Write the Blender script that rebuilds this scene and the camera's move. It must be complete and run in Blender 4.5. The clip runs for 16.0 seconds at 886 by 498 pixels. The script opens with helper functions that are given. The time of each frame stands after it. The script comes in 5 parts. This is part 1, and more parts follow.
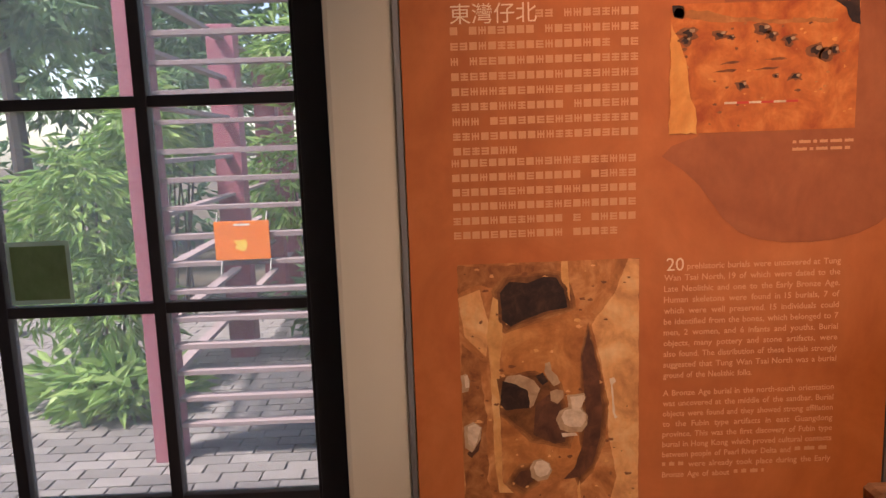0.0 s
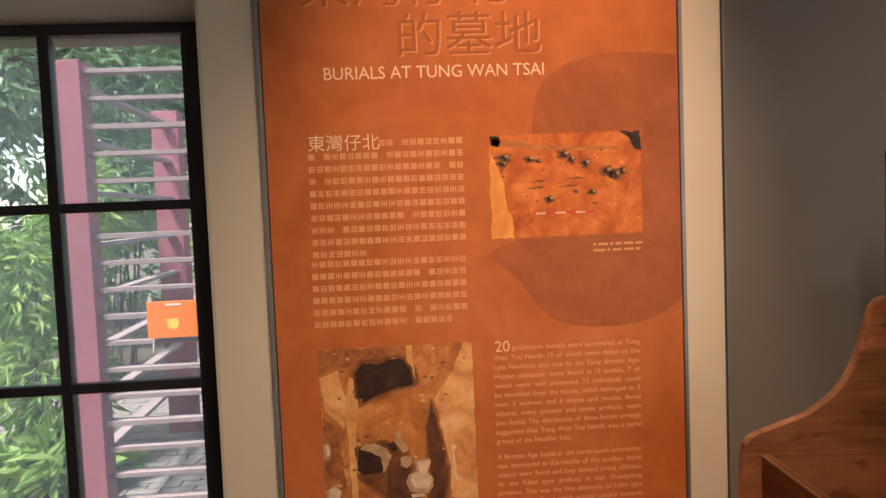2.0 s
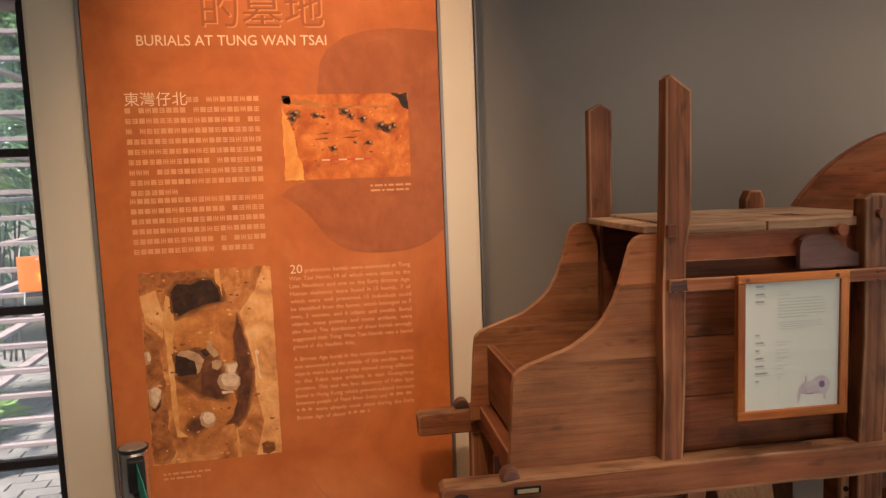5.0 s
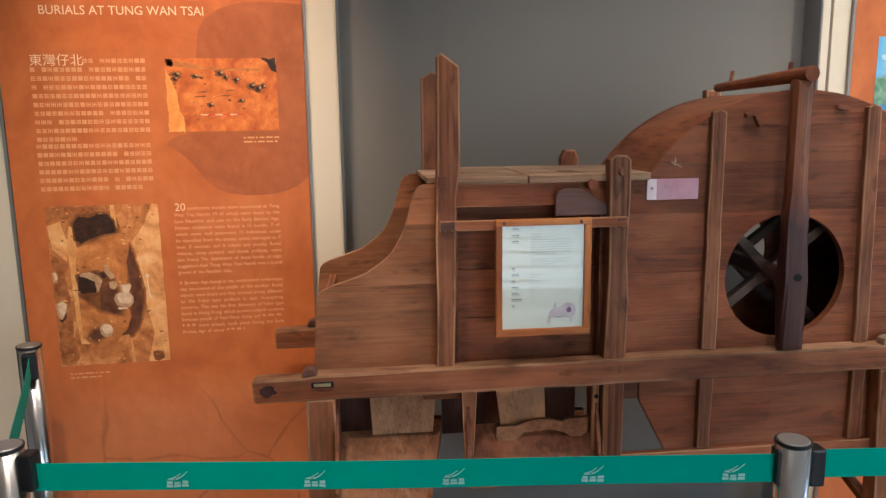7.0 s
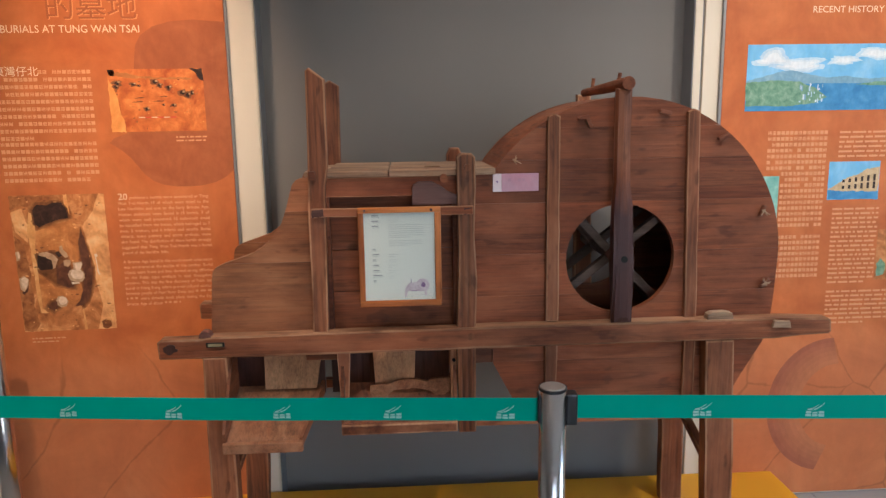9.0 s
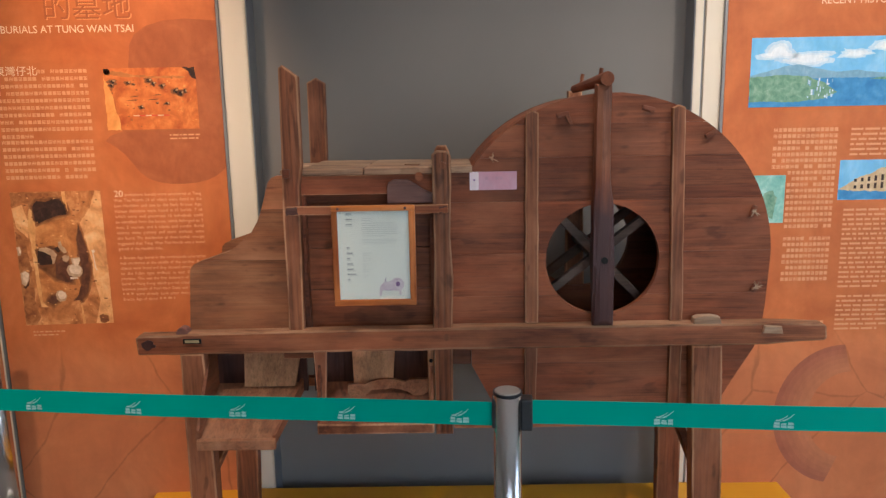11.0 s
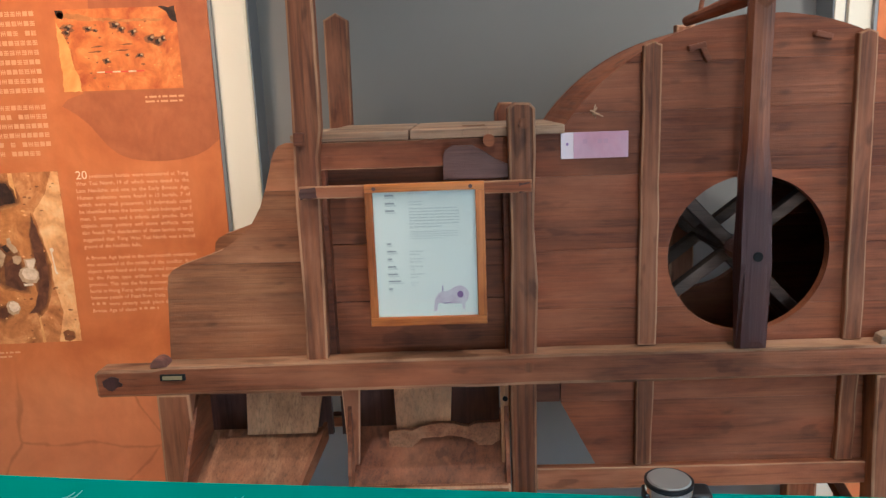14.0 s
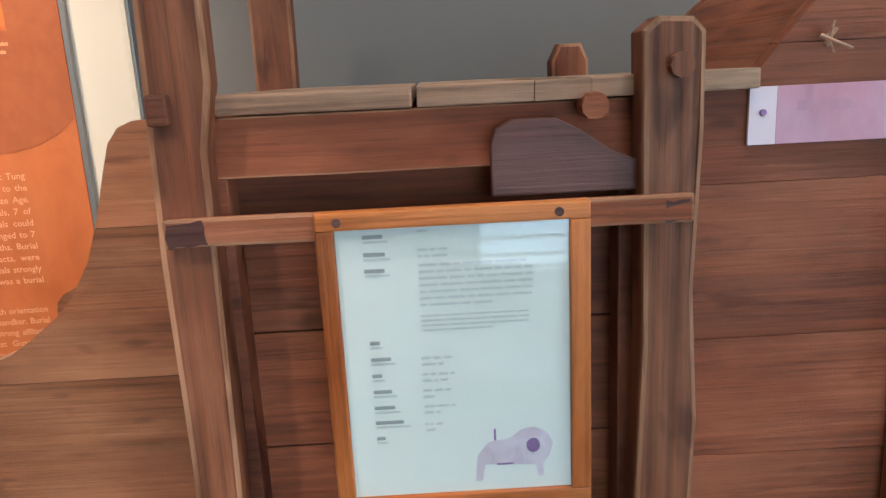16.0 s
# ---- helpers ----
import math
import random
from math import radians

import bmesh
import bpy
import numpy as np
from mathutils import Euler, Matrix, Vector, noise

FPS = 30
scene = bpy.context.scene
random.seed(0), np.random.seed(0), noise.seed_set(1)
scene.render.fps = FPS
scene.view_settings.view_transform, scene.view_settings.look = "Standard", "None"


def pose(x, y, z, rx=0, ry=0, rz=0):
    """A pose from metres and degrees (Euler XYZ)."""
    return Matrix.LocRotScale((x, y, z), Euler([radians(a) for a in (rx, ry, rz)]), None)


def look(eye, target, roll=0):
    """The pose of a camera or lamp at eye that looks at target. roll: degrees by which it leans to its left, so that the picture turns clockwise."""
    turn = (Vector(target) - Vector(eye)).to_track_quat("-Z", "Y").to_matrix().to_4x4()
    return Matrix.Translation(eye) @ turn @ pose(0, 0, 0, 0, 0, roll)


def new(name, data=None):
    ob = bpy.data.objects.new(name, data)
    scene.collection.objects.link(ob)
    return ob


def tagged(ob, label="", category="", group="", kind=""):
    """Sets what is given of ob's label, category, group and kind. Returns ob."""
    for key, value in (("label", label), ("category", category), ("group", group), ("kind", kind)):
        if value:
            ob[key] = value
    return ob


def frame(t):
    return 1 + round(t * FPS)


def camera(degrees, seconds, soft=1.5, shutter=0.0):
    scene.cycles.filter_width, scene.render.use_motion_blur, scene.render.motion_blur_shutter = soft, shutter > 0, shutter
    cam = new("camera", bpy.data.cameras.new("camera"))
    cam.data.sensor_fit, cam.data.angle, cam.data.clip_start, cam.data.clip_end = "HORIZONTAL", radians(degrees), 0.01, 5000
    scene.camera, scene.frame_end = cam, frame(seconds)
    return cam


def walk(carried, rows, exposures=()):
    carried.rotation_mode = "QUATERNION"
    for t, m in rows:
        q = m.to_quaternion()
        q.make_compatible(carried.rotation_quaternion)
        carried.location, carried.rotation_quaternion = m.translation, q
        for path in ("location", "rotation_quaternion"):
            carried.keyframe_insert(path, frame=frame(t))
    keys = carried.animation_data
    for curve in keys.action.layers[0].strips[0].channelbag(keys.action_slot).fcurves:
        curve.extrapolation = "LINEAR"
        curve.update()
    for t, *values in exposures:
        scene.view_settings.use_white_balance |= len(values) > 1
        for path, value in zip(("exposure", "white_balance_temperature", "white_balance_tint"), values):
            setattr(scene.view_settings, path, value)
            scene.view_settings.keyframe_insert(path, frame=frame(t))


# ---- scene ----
cam = camera(63.2, 16.0, soft=1.4)
PATH = [
    (0, (0.018, 0.114, 1.569), (0.054, 2.091, 1.271), -2.0),
    (0.5, (0.068, -0.016, 1.596), (0.157, 1.964, 1.329), -2.5),
    (1, (0.107, -0.086, 1.628), (0.228, 1.899, 1.411), -2.5),
    (1.5, (0.177, -0.12, 1.642), (0.316, 1.869, 1.481), -2.4),
    (2, (0.233, -0.143, 1.639), (0.375, 1.848, 1.523), -2.3),
    (2.5, (0.262, -0.166, 1.642), (0.398, 1.827, 1.548), -2.3),
    (3, (0.288, -0.176, 1.639), (0.433, 1.817, 1.55), -2.6),
    (3.5, (0.33, -0.191, 1.615), (0.507, 1.799, 1.512), -2.8),
    (4, (0.395, -0.267, 1.586), (0.643, 1.713, 1.448), -3.0),
    (4.5, (0.438, -0.395, 1.571), (0.786, 1.568, 1.404), -2.5),
    (4.7, (0.46, -0.458, 1.566), (0.828, 1.5, 1.386), -2.2),
    (6.8, (0.869, -0.934, 1.572), (1.195, 1.01, 1.235), -0.7),
    (7, (0.93, -0.97, 1.575), (1.237, 0.977, 1.236), -0.8),
    (7.5, (1.123, -1.026, 1.572), (1.44, 0.919, 1.228), -1.0),
    (8, (1.267, -1.103, 1.574), (1.563, 0.843, 1.222), -1.2),
    (8.5, (1.306, -1.221, 1.586), (1.563, 0.732, 1.239), -1.1),
    (9, (1.359, -1.358, 1.597), (1.564, 0.599, 1.24), -0.9),
    (9.2, (1.411, -1.38, 1.601), (1.592, 0.58, 1.244), -0.9),
    (11.5, (1.573, -1.329, 1.588), (1.639, 0.636, 1.225), -1.1),
    (12, (1.582, -1.32, 1.587), (1.637, 0.644, 1.214), -1.2),
    (12.5, (1.608, -1.285, 1.586), (1.648, 0.676, 1.195), -1.5),
    (13, (1.571, -1.142, 1.554), (1.594, 0.818, 1.157), -1.6),
    (13.5, (1.509, -0.928, 1.548), (1.516, 1.03, 1.14), -2.0),
    (14, (1.449, -0.714, 1.506), (1.497, 1.244, 1.101), -2.1),
    (14.5, (1.462, -0.464, 1.518), (1.522, 1.486, 1.079), -2.5),
    (15, (1.441, -0.274, 1.498), (1.509, 1.67, 1.036), -3.0),
    (15.5, (1.398, -0.049, 1.467), (1.487, 1.898, 1.019), -2.7),
    (16, (1.4, 0.11, 1.453), (1.528, 2.052, 0.994), -2.9),
]
EXPO = [(0.0, 1.2, 6900, 27), (1.0, 1.38, 6900, 22), (2.5, 1.45, 6900, 16), (3.5, 1.5, 6950, 14), (4.5, 1.58, 7150, 18), (7.0, 1.9, 5500, 5), (9.0, 1.88, 5560, 9), (12.5, 1.9, 5500, 9), (13.5, 2.05, 5280, 6), (14.5, 2.3, 4850, -4), (15.0, 2.36, 4620, -9), (15.5, 2.38, 4520, -10), (16.0, 2.38, 4980, 2)]
walk(cam, [(t, look(eye, target, roll)) for t, eye, target, roll in PATH],
     exposures=EXPO)

# ---- world and light ----
world = bpy.data.worlds.new("sky_world")
scene.world = world
world.use_nodes = True
wn = world.node_tree
sky = wn.nodes.new("ShaderNodeTexSky")
sky.sky_type = "NISHITA"
sky.sun_disc = False
sky.sun_elevation, sky.sun_rotation = radians(52), radians(150)
wn.links.new(sky.outputs["Color"], wn.nodes["Background"].inputs["Color"])
wn.nodes["Background"].inputs["Strength"].default_value = 0.15


def lamp(name, kind, energy, color, m, **values):
    data = bpy.data.lights.new(name, kind)
    data.energy, data.color = energy, color
    if "size" in values:
        data.shape, data.size, data.size_y = "RECTANGLE", values["size"], values["size_y"]
    if "radius" in values:
        data.shadow_soft_size = values["radius"]
    if "cone" in values:
        data.spot_size, data.spot_blend = radians(values["cone"]), values["blend"]
    if "angle" in values:
        data.angle = radians(values["angle"])
    ob = new(name, data)
    ob.matrix_world = m
    return ob


WARM = (1.0, 0.62, 0.36)
NEUTRAL = (1.0, 0.82, 0.65)
lamp("sun", "SUN", 5.0, (1.0, 0.96, 0.9), look((-6, -5, 14), (0, 0, 0)), angle=12)
# track spots under the ceiling: one for the left board, one for the right board, one for the machine
lamp("panel_spot", "SPOT", 34, WARM, look((0.56, 0.50, 3.05), (0.54, 1.40, 1.85)), radius=0.03, cone=48, blend=1.0)
# fill lamp added low on the left board, in place of window daylight
lamp("panel_spot_low", "SPOT", 37, (1.0, 0.76, 0.55), look((0.48, -0.35, 3.0), (0.46, 1.40, 0.45)), radius=0.05, cone=62, blend=1.0)
lamp("panel_spot_right", "SPOT", 38, NEUTRAL, look((3.15, -0.2, 3.0), (3.15, 1.30, 1.2)), radius=0.05, cone=75, blend=1.0)
lamp("platform_downlight", "SPOT", 20, NEUTRAL, look((2.05, 0.35, 3.12), (2.0, 0.95, 0)), radius=0.05, cone=95, blend=0.9)
lamp("machine_spot", "SPOT", 5.5, NEUTRAL, look((1.25, -0.1, 3.1), (1.35, 0.9, 0.9)), radius=0.22, cone=80, blend=0.8)
# daylight standing in the glazed door opening
lamp("daylight_doors", "AREA", 9, (0.93, 0.97, 1.0), look((2.4, -3.42, 1.25), (2.4, 0, 1.2)), size=1.7, size_y=2.1)
# fill lamp added before an unseen, unglazed opening in the east wall
lamp("daylight_side", "AREA", 5, (0.93, 0.97, 1.0), look((5.42, -1.2, 1.5), (0, -0.6, 1.2)), size=1.6, size_y=1.6)


# ---- materials ----
class Mat:
    """A node material with short names for its nodes."""

    def __init__(self, name, rough=0.6, metal=0.0):
        self.m = bpy.data.materials.new(name)
        self.m.use_nodes = True
        self.t = self.m.node_tree
        self.b = self.t.nodes["Principled BSDF"]
        self.b.inputs["Roughness"].default_value = rough
        self.b.inputs["Metallic"].default_value = metal
        self.co = self.t.nodes.new("ShaderNodeTexCoord").outputs["Object"]
        self.info = self.t.nodes.new("ShaderNodeObjectInfo")

    def node(self, kind, **ins):
        n = self.t.nodes.new(kind)
        for k, v in ins.items():
            self.put(n.inputs[k.replace("_", " ")], v)
        return n

    def put(self, socket, v):
        if isinstance(v, bpy.types.NodeSocket):
            self.t.links.new(v, socket)
        else:
            socket.default_value = v

    def scaled(self, x, y, z, shift=True):
        n = self.node("ShaderNodeMapping", Vector=self.co, Scale=(x, y, z))
        if shift:
            s = self.node("ShaderNodeVectorMath", Vector=self.info.outputs["Random"])
            s.operation = "SCALE"
            self.put(s.inputs["Scale"], 9.0)
            self.put(n.inputs["Location"], s.outputs[0])
        return n.outputs[0]

    def noise(self, co, scale, detail=4, rough=0.55, twist=0.0):
        n = self.node("ShaderNodeTexNoise", Vector=co, Scale=scale, Detail=detail, Roughness=rough, Distortion=twist)
        return n.outputs["Fac"]

    def ramp(self, fac, *stops):
        n = self.node("ShaderNodeValToRGB", Fac=fac)
        e = n.color_ramp.elements
        while len(e) < len(stops):
            e.new(0.5)
        for el, (p, c) in zip(e, stops):
            el.position, el.color = p, (*c, 1) if len(c) == 3 else c
        return n.outputs["Color"]

    def mix(self, fac, a, b, how="MIX"):
        n = self.t.nodes.new("ShaderNodeMix")
        n.data_type, n.blend_type = "RGBA", how
        self.put(n.inputs[0], fac)
        for s, v in ((n.inputs[6], a), (n.inputs[7], b)):
            self.put(s, (*v, 1) if isinstance(v, tuple) and len(v) == 3 else v)
        return n.outputs[2]

    def math(self, op, a, b=0.0):
        n = self.t.nodes.new("ShaderNodeMath")
        n.operation = op
        self.put(n.inputs[0], a)
        self.put(n.inputs[1], b)
        return n.outputs[0]

    def color(self, c):
        self.put(self.b.inputs["Base Color"], (*c, 1) if isinstance(c, tuple) else c)
        return self

    def bump(self, height, strength=0.3, distance=0.002):
        n = self.node("ShaderNodeBump", Height=height, Strength=strength, Distance=distance)
        self.put(self.b.inputs["Normal"], n.outputs[0])
        return self


def g(v):
    return (v, v, v)


def wood(name, light, mid, dark, along, rough=0.62, stain=0.5, soot=None, rings=0.12):
    """Old timber: fine fibre and broad figure stretched along one axis, worn pale here and there, with dark knots."""
    w = Mat(name, rough)
    fine = [70.0, 70.0, 70.0]
    fine[along] = 2.2
    broad = [17.0, 17.0, 17.0]
    broad[along] = 2.6
    fibre = w.noise(w.scaled(*fine), 1.0, 5, 0.62, 0.4)
    hair = [210.0, 210.0, 210.0]
    hair[along] = 5.0
    line = w.noise(w.scaled(*hair), 1.0, 6, 0.7, 0.3)
    figure = w.noise(w.scaled(*broad), 1.0, 4, 0.55, 1.2)
    base = w.ramp(figure, (0.28, dark), (0.5, mid), (0.72, light))
    base = w.mix(0.40, base, w.ramp(fibre, (0.30, g(0.38)), (0.60, g(1.04))), "MULTIPLY")
    across = [46.0, 46.0, 46.0]
    across[along] = 1.6
    ring = w.node("ShaderNodeTexWave", Vector=w.scaled(*across), Scale=0.42, Distortion=7.0, Detail=3.0, Detail_Scale=0.8, Detail_Roughness=0.6)
    ring.bands_direction = "X" if along == 2 else "Z"
    base = w.mix(rings, base, w.ramp(ring.outputs["Fac"], (0.10, g(0.45)), (0.45, g(1.0)), (0.9, g(1.12))), "MULTIPLY")
    base = w.mix(0.50, base, w.ramp(line, (0.37, g(0.36)), (0.52, g(1.06))), "MULTIPLY")
    patch = [7.0, 7.0, 7.0]
    patch[along] = 2.4
    worn = w.noise(w.scaled(*patch), 1.0, 5, 0.6)
    base = w.mix(w.ramp(worn, (0.44, g(0)), (0.70, g(0.72))), base, tuple(1.3 * a + 0.02 for a in light))
    dim = w.noise(w.scaled(3.1, 3.1, 3.1), 1.0, 3, 0.5)
    base = w.mix(0.35, base, w.ramp(dim, (0.35, g(0.42)), (0.6, g(1.0))), "MULTIPLY")
    warm = w.noise(w.scaled(*[a * 0.8 for a in patch]), 1.0, 4, 0.55, 0.6)
    base = w.mix(0.5, base, w.ramp(warm, (0.36, (1.0, 0.80, 0.72)), (0.5, g(0.86)), (0.64, (1.0, 1.06, 1.10))), "MULTIPLY")
    streak = [34.0, 34.0, 34.0]
    streak[along] = 3.4
    dash = w.noise(w.scaled(*streak), 1.0, 3, 0.5, 0.8)
    base = w.mix(w.ramp(dash, (0.63, g(0)), (0.73, g(0.55))), base, tuple(0.5 * a for a in dark))
    knot = [26.0, 26.0, 26.0]
    knot[along] = 10.0
    spots = w.noise(w.scaled(*knot), 1.0, 2, 0.5)
    base = w.mix(w.ramp(spots, (0.64, g(0)), (0.71, g(stain))), base, tuple(0.35 * a for a in dark))
    if soot:
        z = w.node("ShaderNodeSeparateXYZ", Vector=w.co).outputs["Z"]
        z = w.math("ADD", z, w.math("MULTIPLY", w.math("SUBTRACT", worn, 0.5), 0.25))
        black = w.node("ShaderNodeMapRange", Value=z, From_Min=soot + 0.06, From_Max=soot - 0.06).outputs[0]
        base = w.mix(w.math("MULTIPLY", black, 0.86), base, (0.035, 0.016, 0.018))
    one = w.node("ShaderNodeHueSaturation", Color=base, Saturation=1.05, Value=w.math("ADD", w.math("MULTIPLY", w.info.outputs["Random"], 0.45), 0.86))
    w.color(one.outputs[0])
    w.put(w.b.inputs["Roughness"], w.math("ADD", w.math("MULTIPLY", fibre, 0.25), rough - 0.12))
    w.b.inputs["Specular IOR Level"].default_value = 0.35
    w.bump(w.math("ADD", w.math("ADD", fibre, w.math("MULTIPLY", line, 0.7)), w.math("MULTIPLY", ring.outputs["Fac"], rings)), 0.75, 0.0018)
    return w.m


def plain(name, c, rough=0.6, metal=0.0, vary=0.12, scale=6.0, bump=0.1):
    p = Mat(name, rough, metal)
    n = p.noise(p.scaled(scale, scale, scale), 1.0, 5, 0.6)
    f = p.noise(p.scaled(scale * 14, scale * 14, scale * 14), 1.0, 3, 0.6)
    p.color(p.mix(n, tuple(a * (1 - vary) for a in c), tuple(min(1, a * (1 + vary)) for a in c)))
    p.bump(f, bump, 0.001)
    return p.m


def printed(name, c0, c1, c2, scale=7.0, rough=0.5, cracks=False):
    """Ink on a satin board: cloudy colour at two scales."""
    p = Mat(name, rough)
    a = p.noise(p.scaled(scale, scale, scale, False), 1.0, 6, 0.62, 0.5)
    b = p.noise(p.scaled(scale * 5, scale * 5, scale * 2.5, False), 1.0, 4, 0.6)
    col = p.ramp(a, (0.3, c0), (0.52, c1), (0.75, c2))
    col = p.mix(0.35, col, p.ramp(b, (0.3, g(0.62)), (0.7, g(1.0))), "MULTIPLY")
    if cracks:
        z = p.node("ShaderNodeSeparateXYZ", Vector=p.co).outputs["Z"]
        low = p.node("ShaderNodeMapRange", Value=z, From_Min=0.80, From_Max=0.62).outputs[0]
        v = p.node("ShaderNodeTexVoronoi", Vector=p.mix(0.12, p.scaled(2.4, 2.4, 2.4, False), p.node("ShaderNodeTexNoise", Vector=p.co, Scale=5.0).outputs["Color"]), Scale=1.0)
        v.feature = "DISTANCE_TO_EDGE"
        line = p.ramp(p.math("ADD", v.outputs["Distance"], p.math("MULTIPLY", p.math("SUBTRACT", b, 0.5), 0.03)), (0.0, g(1)), (0.010, g(0)))
        col = p.mix(p.math("MULTIPLY", low, 0.20), col, (0.62, 0.27, 0.15))
        col = p.mix(p.math("MULTIPLY", p.math("MULTIPLY", low, line), 0.45), col, (0.24, 0.07, 0.025))
    p.color(col)
    p.b.inputs["Specular IOR Level"].default_value = 0.35
    return p.m


W_X = wood("old_wood_lengthwise", (0.305, 0.104, 0.046), (0.228, 0.072, 0.031), (0.150, 0.044, 0.019), 0)
W_Y = wood("old_wood_crosswise", (0.28, 0.108, 0.050), (0.19, 0.066, 0.029), (0.115, 0.037, 0.017), 1)
W_Z = wood("old_wood_upright", (0.31, 0.122, 0.057), (0.215, 0.077, 0.035), (0.13, 0.043, 0.019), 2, rings=0.34)
W_RINGED = wood("old_wood_strong_figure", (0.33, 0.135, 0.064), (0.225, 0.082, 0.037), (0.13, 0.043, 0.019), 2, rings=0.7)
W_BEARING = wood("handled_bearing_wood", (0.27, 0.10, 0.047), (0.185, 0.063, 0.029), (0.11, 0.035, 0.017), 2, 0.45, 0.3, 1.345)
W_BEAM = wood("worn_beam_wood", (0.40, 0.152, 0.072), (0.285, 0.098, 0.044), (0.165, 0.052, 0.023), 0, 0.66)
# near-black: drum and chute shade put into the colour, and the mortise stain
W_DARK = wood("stained_and_shaded_dark_wood", (0.10, 0.044, 0.037), (0.062, 0.027, 0.023), (0.034, 0.015, 0.013), 2, 0.38, 0.3)
W_MOUTH = wood("worn_outlet_wood", (0.37, 0.155, 0.070), (0.26, 0.098, 0.042), (0.155, 0.054, 0.024), 0)
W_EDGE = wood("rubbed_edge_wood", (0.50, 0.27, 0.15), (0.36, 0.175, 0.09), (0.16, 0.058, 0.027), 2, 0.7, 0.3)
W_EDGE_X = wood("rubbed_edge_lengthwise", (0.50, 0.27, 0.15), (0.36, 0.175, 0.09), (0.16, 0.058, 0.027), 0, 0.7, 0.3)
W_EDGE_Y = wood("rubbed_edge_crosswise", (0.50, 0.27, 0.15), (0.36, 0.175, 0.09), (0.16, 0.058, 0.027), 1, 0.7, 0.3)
W_GATE = wood("dark_gate_wood", (0.16, 0.075, 0.057), (0.115, 0.05, 0.038), (0.07, 0.028, 0.022), 0, 0.5, 0.3)
# outer timber's colour darkened to put the shade of the recesses into it
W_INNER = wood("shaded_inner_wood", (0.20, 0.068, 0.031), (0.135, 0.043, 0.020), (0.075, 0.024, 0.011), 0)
W_PALE = wood("pale_deck_wood", (0.42, 0.285, 0.185), (0.32, 0.20, 0.125), (0.18, 0.10, 0.06), 0, 0.75)
W_SPOUT = wood("rubbed_spout_wood", (0.38, 0.18, 0.095), (0.30, 0.13, 0.065), (0.21, 0.085, 0.042), 1, 0.7, 0.2)
W_SLATE = wood("bare_spout_wood", (0.56, 0.30, 0.16), (0.47, 0.235, 0.12), (0.36, 0.17, 0.085), 2, 0.75, 0.1, rings=0.05)
W_SPOKE = wood("grey_spoke_wood", (0.17, 0.115, 0.085), (0.105, 0.067, 0.048), (0.055, 0.032, 0.023), 0, 0.7)
W_FRAME = wood("varnished_frame_wood", (0.55, 0.20, 0.06), (0.43, 0.14, 0.04), (0.32, 0.09, 0.022), 0, 0.35, 0.1)
W_FRAME_Z = wood("varnished_frame_upright", (0.55, 0.20, 0.06), (0.43, 0.14, 0.04), (0.32, 0.09, 0.022), 2, 0.35, 0.1)
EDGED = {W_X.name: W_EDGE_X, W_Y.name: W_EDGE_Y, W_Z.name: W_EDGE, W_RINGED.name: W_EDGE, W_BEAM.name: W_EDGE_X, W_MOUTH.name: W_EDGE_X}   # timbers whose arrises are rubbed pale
ORANGE = printed("orange_print", (0.50, 0.124, 0.029), (0.62, 0.174, 0.045), (0.73, 0.235, 0.070), 4.0, 0.5, True)
SHAPE = printed("brown_pottery_print", (0.38, 0.100, 0.030), (0.45, 0.126, 0.040), (0.53, 0.16, 0.053), 9.0)
LETTER = plain("pale_lettering", (0.92, 0.66, 0.42), 0.6, 0, 0.05)
LETTER_DIM = plain("faded_lettering", (0.74, 0.34, 0.15), 0.6, 0, 0.10, 60)
LETTER_FINE = plain("fine_lettering", (0.80, 0.38, 0.18), 0.6, 0, 0.10, 60)
LETTER_DARK = plain("title_line_ink", (0.40, 0.105, 0.024), 0.55, 0, 0.1)
LETTER_EDGE = plain("title_highlight_ink", (0.76, 0.29, 0.09), 0.55, 0, 0.1)
SAND = printed("photo_sand_print", (0.24, 0.066, 0.017), (0.60, 0.215, 0.06), (0.95, 0.48, 0.18), 15.0)
SAND_DEEP = printed("photo_pit_print", (0.30, 0.085, 0.02), (0.60, 0.215, 0.055), (0.86, 0.40, 0.12), 15.0)
PEACH = printed("photo_peach_print", (0.50, 0.175, 0.048), (0.88, 0.42, 0.15), (0.98, 0.64, 0.30), 15.0)
DUSK = printed("photo_shadow_print", (0.08, 0.028, 0.014), (0.15, 0.052, 0.024), (0.24, 0.09, 0.04), 30.0)
SLOPE = printed("photo_slope_print", (0.16, 0.05, 0.016), (0.28, 0.095, 0.03), (0.42, 0.16, 0.055), 30.0)
SAND_LIT = printed("photo_lit_print", (0.66, 0.28, 0.075), (0.82, 0.40, 0.13), (0.93, 0.55, 0.23), 20.0)
SOIL_PRINT = printed("photo_dug_soil_print", (0.20, 0.058, 0.016), (0.42, 0.145, 0.042), (0.64, 0.27, 0.09), 34.0)
DIG = printed("photo_dig_print", (0.46, 0.085, 0.016), (0.70, 0.185, 0.035), (0.90, 0.34, 0.085), 19.0)
DIG_LIT = printed("photo_dig_lit_print", (0.80, 0.28, 0.055), (0.90, 0.38, 0.09), (0.96, 0.50, 0.15), 18.0)
INK = printed("photo_dark_print", (0.018, 0.009, 0.007), (0.05, 0.022, 0.014), (0.11, 0.048, 0.026), 40.0)
